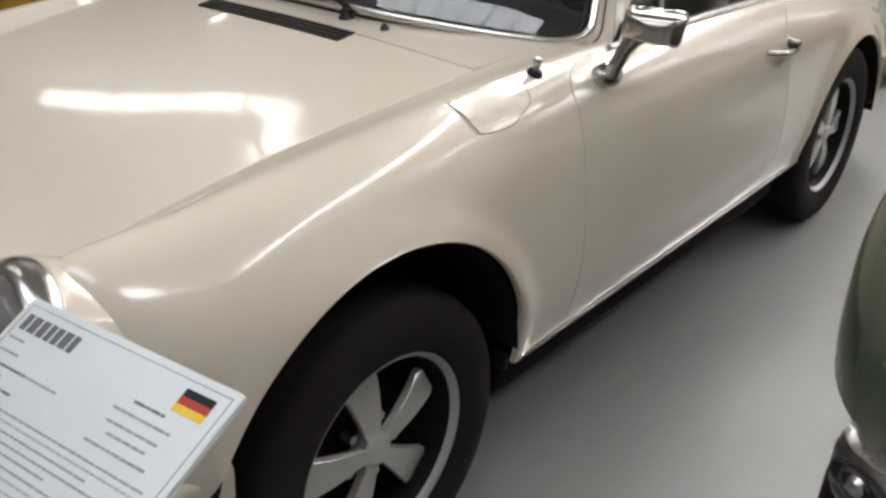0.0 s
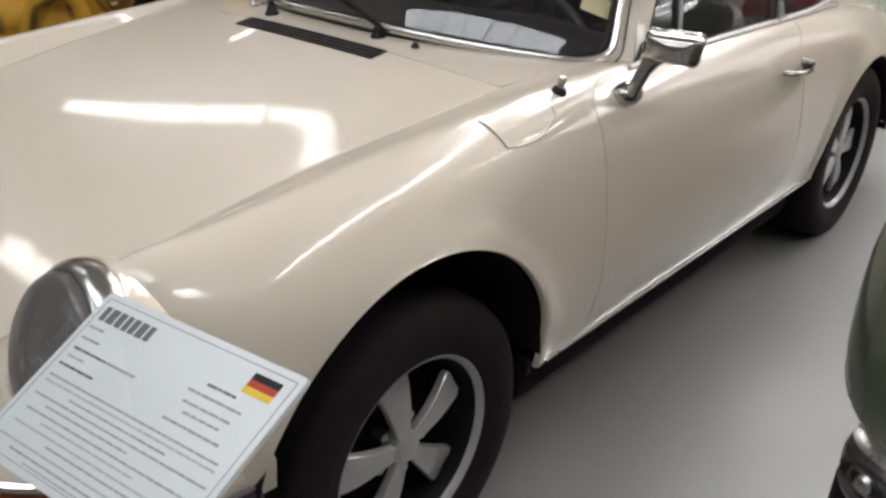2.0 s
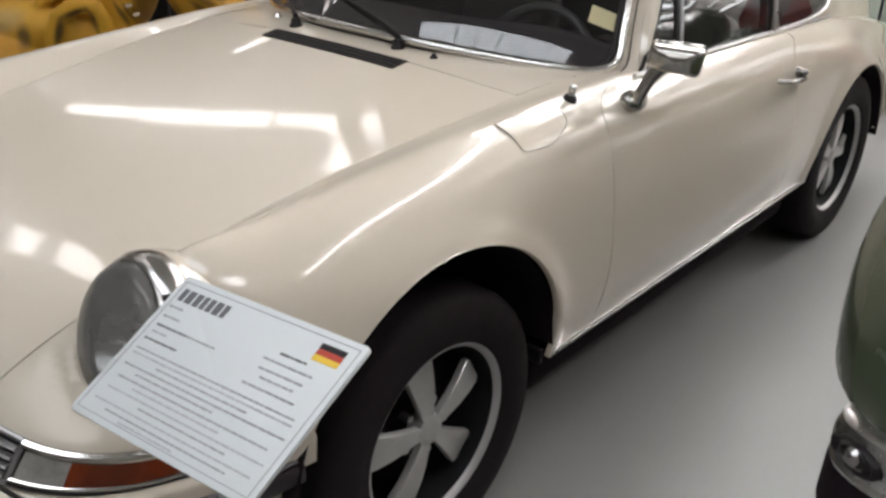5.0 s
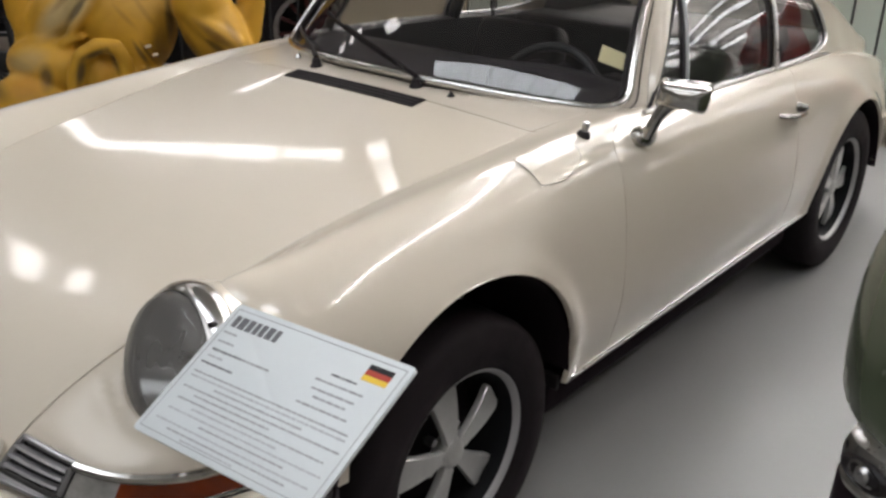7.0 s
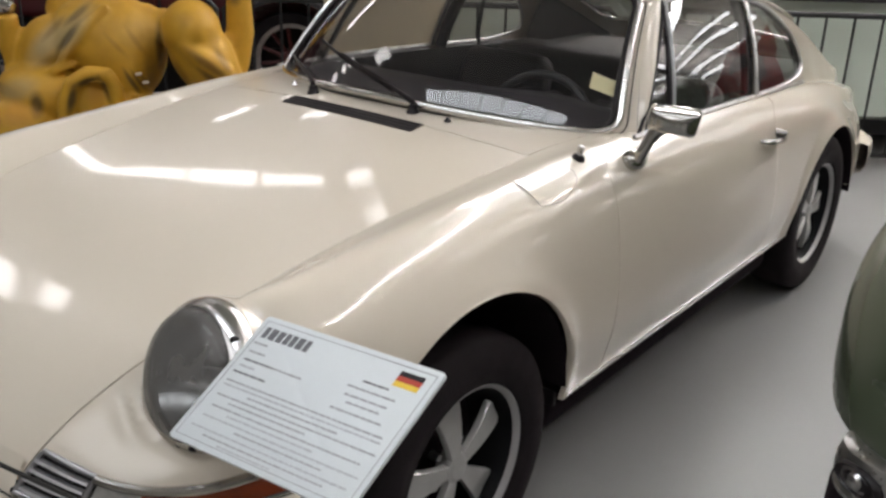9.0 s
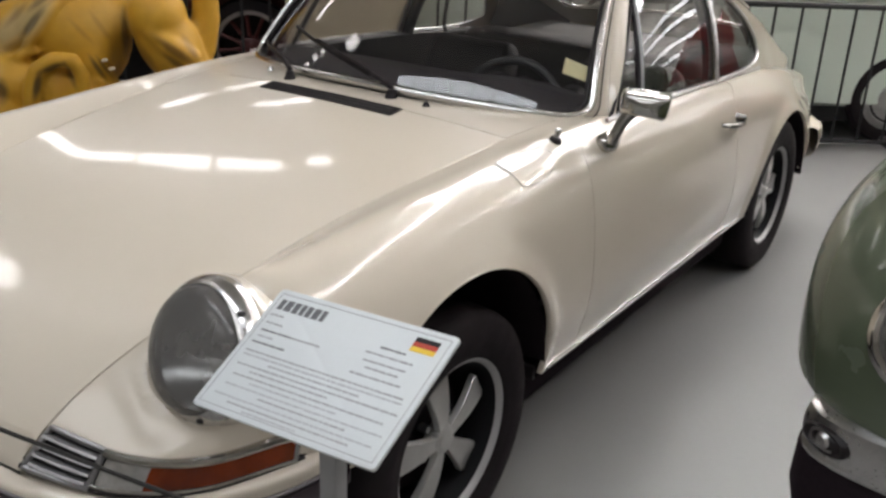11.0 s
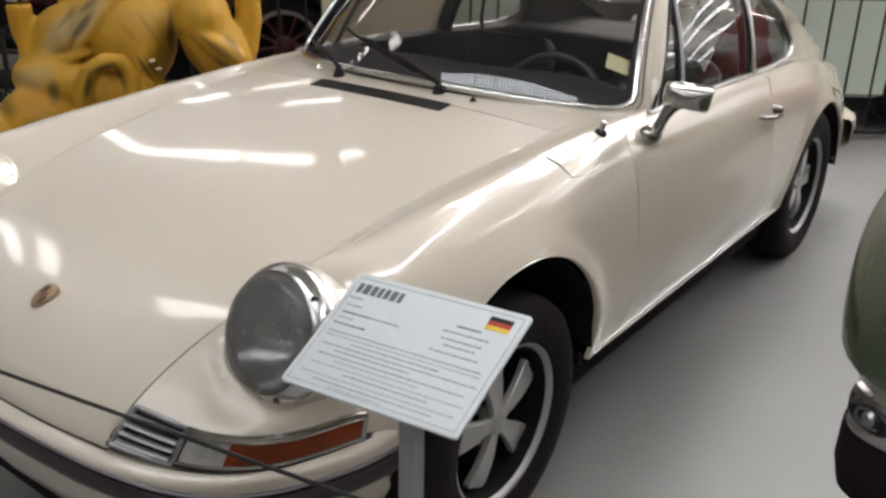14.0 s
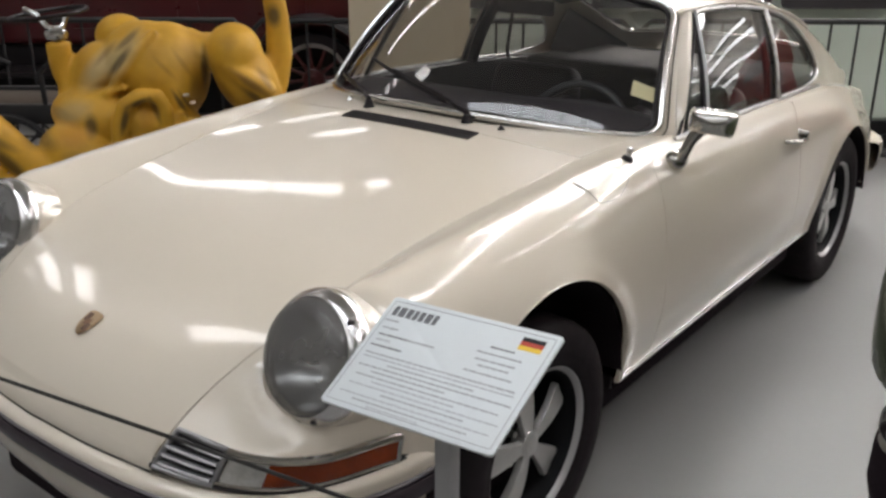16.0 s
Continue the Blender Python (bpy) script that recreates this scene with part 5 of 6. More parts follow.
seat(-0.345, 1.52)
part("rear_bench", box(-0.54, 0.54, 1.82, 2.06, 0.42, 0.885, 0.05, 3), VINYL, car, "black rear bench")
part("parcel_shelf", box(-0.54, 0.54, 2.03, 2.60, 0.80, 0.845, 0.01), LINING, car, "dark parcel shelf")
part("seat_belt", tube([(-0.525, 1.735, 1.09), (-0.53, 1.72, 1.0), (-0.535, 1.71, 0.92), (-0.52, 1.72, 0.84)], 0.014, 6, flat=0.3), BLACK, car, "black seat belt strap")


# ---------------------------------------------------------------- sign in front of the car
sign = thing("information_sign", (1.0, -0.665, 0), "white information board on a grey steel post", "sign", turn=0)
# the board hangs a little out of square on its post
tl, tr, br, bl = Vector((0.842, -0.595, 0.930)), Vector((1.130, -0.563, 0.936)), Vector((1.137, -0.742, 0.832)), Vector((0.836, -0.766, 0.823))
ctr = (tl + tr + br + bl) / 4
ux = ((tr - tl) + (br - bl)).normalized()
uy = ((tl - bl) + (tr - br)).normalized()
uz = ux.cross(uy).normalized()
board = Matrix.Translation(ctr) @ Matrix((ux, uy, uz)).transposed().to_4x4()
board = Matrix.Translation((-1.0, 0.665, 0)) @ board
BW, BH = 0.148, 0.1030
plate = prism(rounded([(-BW, -BH), (BW, -BH), (BW, BH), (-BW, BH)], 0.006, 4), "z", -0.006, 0.0, 0.0012)
panel = part("board", moved(plate, board), PAPER, sign, "white laminated board")


def bar(x0, x1, y0, y1, material, name="text_line"):
    bm = box(x0, x1, y0, y1, 0.0002, 0.0007)
    return part(name, moved(bm, board), material, panel, smooth=False)


for x0, x1, y0, y1 in ((-BW + 0.007, BW - 0.007, BH - 0.0085, BH - 0.0075), (-BW + 0.007, BW - 0.007, -BH + 0.0075, -BH + 0.0085),
                       (-BW + 0.007, -BW + 0.008, -BH + 0.0085, BH - 0.0085), (BW - 0.008, BW - 0.007, -BH + 0.0085, BH - 0.0085)):
    bar(x0, x1, y0, y1, INK, "border_line")
# the maker's name, as plain blocks
x = -0.1345
for w in (0.0105, 0.0135, 0.0120, 0.0100, 0.0110, 0.0130, 0.0100):
    bar(x + 0.0008, x + w - 0.0018, 0.0685, 0.0862, INK_DARK, "heading_block")
    x += w + 0.0006
rnd = random.Random(4)


def words(x0, x1, y, h, ink):
    x = x0
    while x < x1 - 0.004:
        w = min(rnd.uniform(0.004, 0.015), x1 - x)
        bar(x, x + w, y - h / 2, y + h / 2, ink)
        x += w + 0.0017


for y, x0, x1, ink in ((0.0585, -0.136, -0.109, INK), (0.0445, -0.133, -0.105, INK), (0.0312, -0.131, -0.078, INK_DARK), (0.0312, -0.076, -0.030, INK),
                       (0.0212, -0.130, -0.104, INK_PALE), (0.0104, -0.132, -0.076, INK_DARK),
                       (0.0573, 0.053, 0.092, INK_DARK), (0.0456, 0.037, 0.110, INK), (0.0332, 0.041, 0.109, INK), (0.0232, 0.051, 0.1035, INK), (0.0107, 0.035, 0.1135, INK)):
    words(x0, x1, y, 0.0026, ink)
for y, x0, x1 in ((-0.0042, -0.131, 0.132), (-0.0112, -0.130, 0.133), (-0.0190, -0.080, 0.070), (-0.0272, -0.128, 0.133), (-0.0350, -0.100, 0.030), (-0.0438, -0.122, 0.125),
                  (-0.0515, -0.088, 0.060), (-0.0600, -0.123, 0.132), (-0.0680, -0.060, 0.085), (-0.0770, -0.128, 0.131), (-0.0850, -0.100, 0.098), (-0.0915, -0.070, 0.020)):
    words(x0, x1, y, 0.0023, INK if rnd.random() < 0.7 else INK_PALE)
for i, mt in enumerate((BLACK, RED, GOLD)):
    bar(0.0920, 0.1285, 0.0875 - 0.0075 * (i + 1), 0.0875 - 0.0075 * i, mt, "flag_stripe")
part("post", box(-0.016, 0.016, -0.012, 0.012, 0.012, 0.866, 0.003), STEEL, sign, "grey steel post")
part("base_plate", box(-0.13, 0.13, -0.11, 0.11, 0.0, 0.012, 0.003), STEEL, sign)
part("bracket", moved(box(-0.05, 0.05, -0.035, 0.035, -0.014, -0.006, 0.002), board), STEEL, sign)

# rope barrier in front of the cars
rope = thing("barrier_rope", (0, -0.9, 0.70), "thin black barrier cord slung between posts", "rope")
pts = []
for i in range(61):
    t = i / 60
    x = -3.0 + 5.2 * t
    pts.append((x, ROPE_Y(x) + 0.9, ROPE_Z(x) - 0.70))
part("cord", tube(pts, 0.0034, 8), ROPE, rope)
for x in (-3.0, 2.2):
    po = thing("rope_post", (x, ROPE_Y(x), 0), "slim black barrier post on a round foot", "post", "rope posts")
    part("stem", tube([(0, 0, 0.02), (0, 0, ROPE_Z(x) + 0.05)], 0.016, 14), BLACK, po)
    part("foot", lathe([(0.0005, 0.03), (0.03, 0.03), (0.10, 0.012), (0.12, 0.0), (0.0005, 0.0)], 32, "z"), BLACK, po)


# ---------------------------------------------------------------- olive green round-fendered car
def ovoid(c, r, e=2.0, nu=40, nv=28, cut=None):
    """A rounded lump: a superellipsoid."""
    def f(v):
        return math.copysign(abs(v) ** (2 / e), v)
    rows = []
    for i in range(nv + 1):
        th = -math.pi / 2 + math.pi * i / nv
        rows.append([(c[0] + r[0] * f(math.cos(th)) * f(math.cos(2 * math.pi * j / nu)), c[1] + r[1] * f(math.cos(th)) * f(math.sin(2 * math.pi * j / nu)), c[2] + r[2] * f(math.sin(th))) for j in range(nu)])
    bm = grid(rows, closed_v=True)
    bmesh.ops.remove_doubles(bm, verts=bm.verts, dist=1e-5)
    if cut is not None:
        bmesh.ops.bisect_plane(bm, geom=bm.verts[:] + bm.edges[:] + bm.faces[:], plane_co=cut[0], plane_no=cut[1], clear_inner=True)
    return bm


green = thing("green_car", GREEN_AT, "olive green vintage car with round fenders and chrome bumper", "car")
GX = 0.40
for side in (-1, 1):
    fe = ovoid((side * GX, 0.62, 0.634), (0.418, 0.636, 0.397), 2.6, 72, 56, ((0, 0, 0.535), (0, 0, 1)))
    part("fender", fe, GREEN, green, "olive green front fender")
    hl = new("headlamp")
    hl.parent = green
    tagged(hl, "round headlamp with a chrome ring")
    hl.matrix_basis = Matrix.Translation((side * 0.505, 0.02, 0.755)) @ Euler((radians(-20), 0, 0)).to_matrix().to_4x4()
    part("ring", lathe([(0.112, 0.06), (0.115, 0.02), (0.110, 0.0), (0.100, -0.008), (0.090, -0.002)], 48, "y"), CHROME, hl)
    part("lens", lathe([(0.0005, -0.030), (0.04, -0.026), (0.075, -0.014), (0.091, 0.0)], 40, "y"), LENS, hl)
    part("reflector", lathe([(0.0005, 0.06), (0.05, 0.04), (0.09, 0.004)], 32, "y"), BOWL, hl)
    w = new("wheel")
    w.parent = green
    tagged(w, "dark wheel with narrow tyre")
    w.matrix_basis = pose(side * 0.585, 0.56, 0.31, 0, 0, 0 if side > 0 else 180)
    part("tyre", lathe([(0.19, -0.06), (0.25, -0.078), (0.29, -0.072), (0.31, -0.05), (0.3105, 0.05), (0.29, 0.072), (0.25, 0.078), (0.2, 0.062)], 56), RUBBER, w)
    part("disc", lathe([(0.0005, 0.05), (0.08, 0.05), (0.10, 0.035), (0.15, 0.03), (0.2, 0.06)], 40), DULL_CHROME, w)
part("hood", ovoid((0, 0.90, 0.60), (0.46, 0.98, 0.46), 2.2, 56, 36, ((0, 0, 0.3), (0, 0, 1))), GREEN, green, "olive green rounded hood")
part("body_shell", ovoid((0, 2.25, 0.55), (0.74, 1.75, 0.36), 3.0, 56, 30, ((0, 0, 0.25), (0, 0, 1))), GREEN, green)
part("cabin", ovoid((0, 2.3, 0.80), (0.64, 1.10, 0.66), 2.5, 56, 36, ((0, 0, 0.55), (0, 0, 1))), GREEN, green)
part("windscreen", ovoid((0, 2.22, 0.98), (0.50, 1.09, 0.34), 2.6, 48, 24, ((0, 1.6, 0), (0, -1, 0))), BLACK, green, "dark windscreen glass")
plan = [(0, 0.0, -0.02), (1, 0.30, -0.018), (2, 0.50, -0.005), (3, 0.60, 0.012), (4, 0.655, 0.036), (5, 0.680, 0.066), (6, 0.684, 0.10)]
under = [(0, 0.0, -0.02), (1, 0.30, -0.018), (2, 0.50, -0.005), (3, 0.60, 0.012), (4, 0.662, 0.040), (5, 0.698, 0.090), (6, 0.706, 0.17)]
part("bumper", sweep_plan(plan, [(-0.04, 0.541), (-0.004, 0.544), (0.010, 0.536), (0.018, 0.508), (0.019, 0.478), (0.012, 0.458), (0.016, 0.450), (0.012, 0.440), (-0.02, 0.438)], 60), DULL_CHROME, green, "curved chrome bumper")
part("bumper_under", sweep_plan(under, [(-0.012, 0.53), (-0.004, 0.50), (0.004, 0.446), (0.008, 0.425), (0.010, 0.34), (-0.004, 0.28), (-0.05, 0.245), (-0.14, 0.235)], 60), UNDER, green, "black valance under the bumper")
for side in (-1, 1):
    horn = lathe([(0.0005, -0.014), (0.020, -0.014), (0.024, -0.010), (0.030, -0.010), (0.036, -0.016), (0.042, -0.010), (0.045, 0.02)], 32, "y")
    horn.transform(Matrix.Diagonal((1.35, 1, 0.70, 1)))
    part("fog_lamp", moved(horn, Matrix.Translation((side * 0.640, 0.020, 0.494)) @ Matrix.Rotation(radians(side * 30), 4, "Z")), BLACK, green, "oval black lamp recess")
    part("fog_bulb", moved(lathe([(0.0005, -0.022), (0.012, -0.020), (0.018, -0.012)], 20, "y"), Matrix.Translation((side * 0.640, 0.020, 0.494)) @ Matrix.Rotation(radians(side * 30), 4, "Z")), DULL_CHROME, green)


# ---------------------------------------------------------------- things behind: everything along the hall's own axes
HALL = Matrix.Rotation(radians(HALL_TURN), 4, "Z")


def hall(u, v, z=0.0):
    return HALL @ Vector((u, v, z))


def rail_section(u0, v0, length, label):
    """A black steel crowd barrier: hollow tube frame with upright bars on flat feet."""
    p = hall(u0, v0)
    ob = thing("crowd_barrier", (p.x, p.y, 0), label, "barrier", "barriers", turn=HALL_TURN)
    part("top_rail", tube([(0, 0, 0.0 + 0.06), (0, 0, RAIL_TOP - 0.06), (0.06, 0, RAIL_TOP), (length - 0.06, 0, RAIL_TOP), (length, 0, RAIL_TOP - 0.06), (length, 0, 0.06)], 0.017, 10), BARRIER, ob)
    part("bottom_rail", tube([(0, 0, 0.045), (length, 0, 0.045)], 0.014, 10), BARRIER, ob)
    n = int(length / 0.155)
    upright = finish(tube([(0, 0, 0.045), (0, 0, RAIL_TOP)], 0.008, 8), "upright", BARRIER)
    for i in range(1, n):
        o = new("upright", upright)
        o.parent = ob
        o.location = (length * i / n, 0, 0)
    for x in (0.25, length - 0.25):
        part("foot", box(x - 0.02, x + 0.02, -0.22, 0.22, 0.0, 0.05, 0.006), BARRIER, ob)
    return ob


for i in range(4):
    rail_section(RAIL_U0 + 2.3 * i, RAIL_V, 2.25, "black steel crowd barrier with upright bars")


# pale car behind the barrier, side on
LOW_CAR = [(-2.1, 0.32), (-2.12, 0.55), (-1.95, 0.80), (-0.95, 0.90), (-0.45, 1.33), (0.65, 1.38), (1.25, 0.94), (2.05, 0.86), (2.2, 0.60), (2.18, 0.32)]
VAN = [(-2.1, 0.22), (-2.14, 0.50), (-2.12, 0.95), (-1.95, 1.50), (-1.70, 1.72), (1.90, 1.72), (2.12, 1.50), (2.24, 0.95), (2.26, 0.60), (2.2, 0.22)]


def saloon(name, at, paint, label, paint_label, turn, prof=LOW_CAR, panes=((-0.80, 0.10, -0.42, 0.08), (0.14, 1.08, 0.12, 0.62)), belt=0.93, head=1.29):
    c = thing(name, at, label, "car", turn=turn)
    rows = []
    for yy, sc, dz in ((-0.02, 0.93, 0.03), (-0.0, 0.975, 0.01), (0.03, 1.0, 0.0), (0.8, 1.0, 0.01), (1.57, 1.0, 0.0), (1.60, 0.97, 0.01), (1.62, 0.93, 0.03)):
        rows.append([(x * (0.985 + 0.015 * sc), yy + (0.16 * max(0, z - 0.9) / 0.48 * (1 if yy < 0.8 else -1)), 0.22 + (z - 0.22) * sc + dz) for x, z in prof for _ in (0,)])
    smooth = []
    for row in rows:
        rr = rounded([(x, z) for x, y, z in row], 0.12, 4)
        ys = [row[min(len(row) - 1, i // 5)][1] for i in range(len(rr))]
        smooth.append([(q.x, yv, q.y) for q, yv in zip(rr, ys)])
    bm = grid(smooth, closed_v=True)
    bm.verts.ensure_lookup_table()
    n = len(smooth[0])
    for r in (0, len(smooth) - 1):
        bm.faces.new([bm.verts[r * n + k] for k in range(n)])
    part("body", bm, paint, c, paint_label, angle=30)
    for x0, x1, t0, t1 in panes:
        win = prism(rounded([(x0, belt), (x1, belt), (t1, head), (t0, head)], 0.03, 3), "y", -0.012, 0.02)
        for v in win.verts:
            v.co.y += 0.16 * max(0, v.co.z - 0.9) / 0.48
        part("side_window", win, BLACK, c, "dark side window")
    if prof is LOW_CAR:
        part("waist_moulding", tube([(-2.0, -0.008, 0.70), (2.1, -0.008, 0.70)], 0.010, 6), DULL_CHROME, c)
    part("rocker", box(-1.9, 2.0, 0.04, 1.56, 0.12, 0.34, 0.02), BARRIER, c)
    for x in (-1.30, 1.32):
        part("wheel_arch", moved(lathe([(0.001, -0.012), (0.310, -0.012), (0.310, 0.2)], 40, "y"), Matrix.Translation((x, 0.0, 0.33))), UNDER, c)
        w = new("wheel")
        w.parent = c
        tagged(w, "dark tyre with a chrome hub cap")
        w.matrix_basis = pose(x, 0.05, 0.285, 0, 0, -90)
        part("tyre", lathe([(0.19, -0.06), (0.25, -0.075), (0.272, -0.07), (0.285, -0.05), (0.285, 0.05), (0.272, 0.075), (0.25, 0.082), (0.2, 0.066)], 48), RUBBER, w)
        part("hub_cap", lathe([(0.0005, 0.085), (0.06, 0.082), (0.12, 0.066), (0.15, 0.06), (0.16, 0.068), (0.2, 0.062)], 40), DULL_CHROME, w)
    return c


p = hall(PALE_U, PALE_V)
saloon("pale_van", (p.x, p.y, 0), PALE, "pale mint white vintage van behind the barrier", "pale mint white body", HALL_TURN, VAN,
       ((-1.95, -1.05, -1.88, -1.02), (-0.98, 0.10, -0.98, 0.10), (0.17, 0.85, 0.17, 0.85), (0.93, 1.80, 0.93, 1.70)), 0.912, 1.40)
saloon("red_van", RED_AT, RED_PAINT, "red vintage van parked further down the hall", "red body", HALL_TURN, VAN, ((-1.95, -1.2, -1.88, -1.2), (0.9, 1.8, 0.9, 1.7)), 1.10, 1.45)


# vintage dark red vehicle with spoked wheels
def vintage():
    c = thing("vintage_automobile", (*VINT_AT, 0), "dark red vintage automobile with red spoked wheels", "car", turn=VINT_TURN)
    part("body", box(-2.2, 1.6, 0.12, 1.35, 0.55, 1.25, 0.06, 3), MAROON, c, "dark red coachwork")
    part("upper_body", box(-2.1, 1.5, 0.16, 1.30, 1.25, 2.0, 0.08, 3), MAROON, c)
    part("chassis", box(-1.9, 1.65, 0.2, 1.25, 0.38, 0.55, 0.02), BLACK, c, "black chassis frame")
    # Black box added in place of the shade below the chassis.
    part("under_shade", box(-2.35, 1.68, 0.26, 1.2, 0.03, 0.40, 0.02), BLACK, c, "black box standing for the shade under the chassis")
    part("running_board", box(-0.9, 0.9, -0.12, 0.2, 0.36, 0.40, 0.01), BLACK, c)
    for x in (-1.35, 1.30):
        fen = []
        for i in range(21):
            a = radians(10 + 160 * i / 20)
            fen.append([(x - 0.44 * math.cos(a), y, 0.35 + 0.43 * math.sin(a) + lift) for y, lift in ((-0.14, -0.03), (-0.12, 0.0), (0.0, 0.012), (0.12, 0.0))])
        part("fender", grid(fen), BLACK, c, "black mudguard")
        for yy, turn in ((0.02, -90), (1.45, 90)):
            w = new("wheel")
            w.parent = c
            tagged(w, "red wooden spoked wheel with black tyre")
            w.matrix_basis = pose(x, yy, 0.335, 0, 0, turn) @ Matrix.Scale(0.86, 4)
            part("tyre", lathe([(0.29, -0.035), (0.33, -0.05), (0.375, -0.04), (0.39, 0.0), (0.375, 0.04), (0.33, 0.05), (0.29, 0.035)], 56), RUBBER, w)
            part("felloe", lathe([(0.29, -0.035), (0.262, -0.028), (0.255, 0.0), (0.262, 0.030), (0.282, 0.036), (0.30, 0.037)], 56), PALE_RIM, w, "worn pale wheel rim")
            sp = finish(tube([(0.0, 0, 0.05), (0.0, 0, 0.16), (0.0, 0, 0.262)], [0.020, 0.013, 0.017], 8), "spoke", RED_WOOD)
            for i in range(12):
                o = new("spoke", sp)
                o.parent = w
                o.matrix_basis = pose(0, 0, 0, 30 * i + 7)
            part("hub", lathe([(0.0005, 0.09), (0.035, 0.085), (0.05, 0.06), (0.085, 0.045), (0.09, 0.02), (0.09, -0.03)], 32), RED_WOOD, w)
    for i, (x, z) in enumerate(((-1.5, 0.95), (-0.4, 0.92), (0.5, 0.9))):
        part("panel_moulding", box(x, x + 0.75, 0.105, 0.125, z - 0.25, z + 0.22, 0.008), MAROON, c)
    return c


vintage()
col = part("partition_panel", moved(box(-0.19, 0.50, 3.03, 3.12, 0, 3.2, 0.006), HALL), BEIGE)
tagged(col, "plain beige freestanding display partition", "partition", kind="structure")


# ---------------------------------------------------------------- iron handcart behind the sculpture
def handcart():
    """A black iron handcart: two small spoked wheels, a plank bed and bent handles."""
    c = thing("iron_handcart", CART_AT, "black iron handcart with a plank bed", "cart", turn=HALL_TURN)
    part("bed", box(-0.45, 0.45, -0.22, 0.22, 0.50, 0.54, 0.006), PLANK, c, "weathered plank bed")
    part("rail_side", box(-0.50, 0.50, -0.26, -0.22, 0.46, 0.56, 0.006), BARRIER, c)
    part("rail_side", box(-0.50, 0.50, 0.22, 0.26, 0.46, 0.56, 0.006), BARRIER, c)
    for x in (-0.30, 0.0, 0.30):
        part("stake", tube([(x, -0.24, 0.50), (x, -0.25, 0.72), (x + 0.08, -0.25, 0.80), (x + 0.16, -0.25, 0.76)], 0.014, 8), BARRIER, c)
    for y in (-0.30, 0.30):
        w = new("wheel")
        w.parent = c
        tagged(w, "iron spoked wheel")
        w.matrix_basis = pose(0.1, y, 0.26, 0, 0, -90)
        part("rim", lathe([(0.24, -0.02), (0.26, -0.02), (0.26, 0.02), (0.24, 0.02), (0.24, -0.02)], 36), BARRIER, w)
        sp = finish(tube([(0, 0, 0.02), (0, 0, 0.245)], 0.008, 6), "spoke", BARRIER)
        for i in range(8):
            o = new("spoke", sp)
            o.parent = w
            o.matrix_basis = pose(0, 0, 0, 45 * i)
        part("hub", lathe([(0.0005, 0.04), (0.03, 0.04), (0.03, -0.04), (0.0005, -0.04)], 16), BARRIER, w)
    part("handle", tube([(-0.45, -0.2, 0.5), (-0.8, -0.2, 0.62), (-0.95, -0.2, 0.78)], 0.016, 8), BARRIER, c)
    part("handle", tube([(-0.45, 0.2, 0.5), (-0.8, 0.2, 0.62), (-0.95, 0.2, 0.78)], 0.016, 8), BARRIER, c)
    part("prop", tube([(-0.4, 0, 0.5), (-0.42, 0, 0.0)], 0.018, 8), BARRIER, c)


handcart()


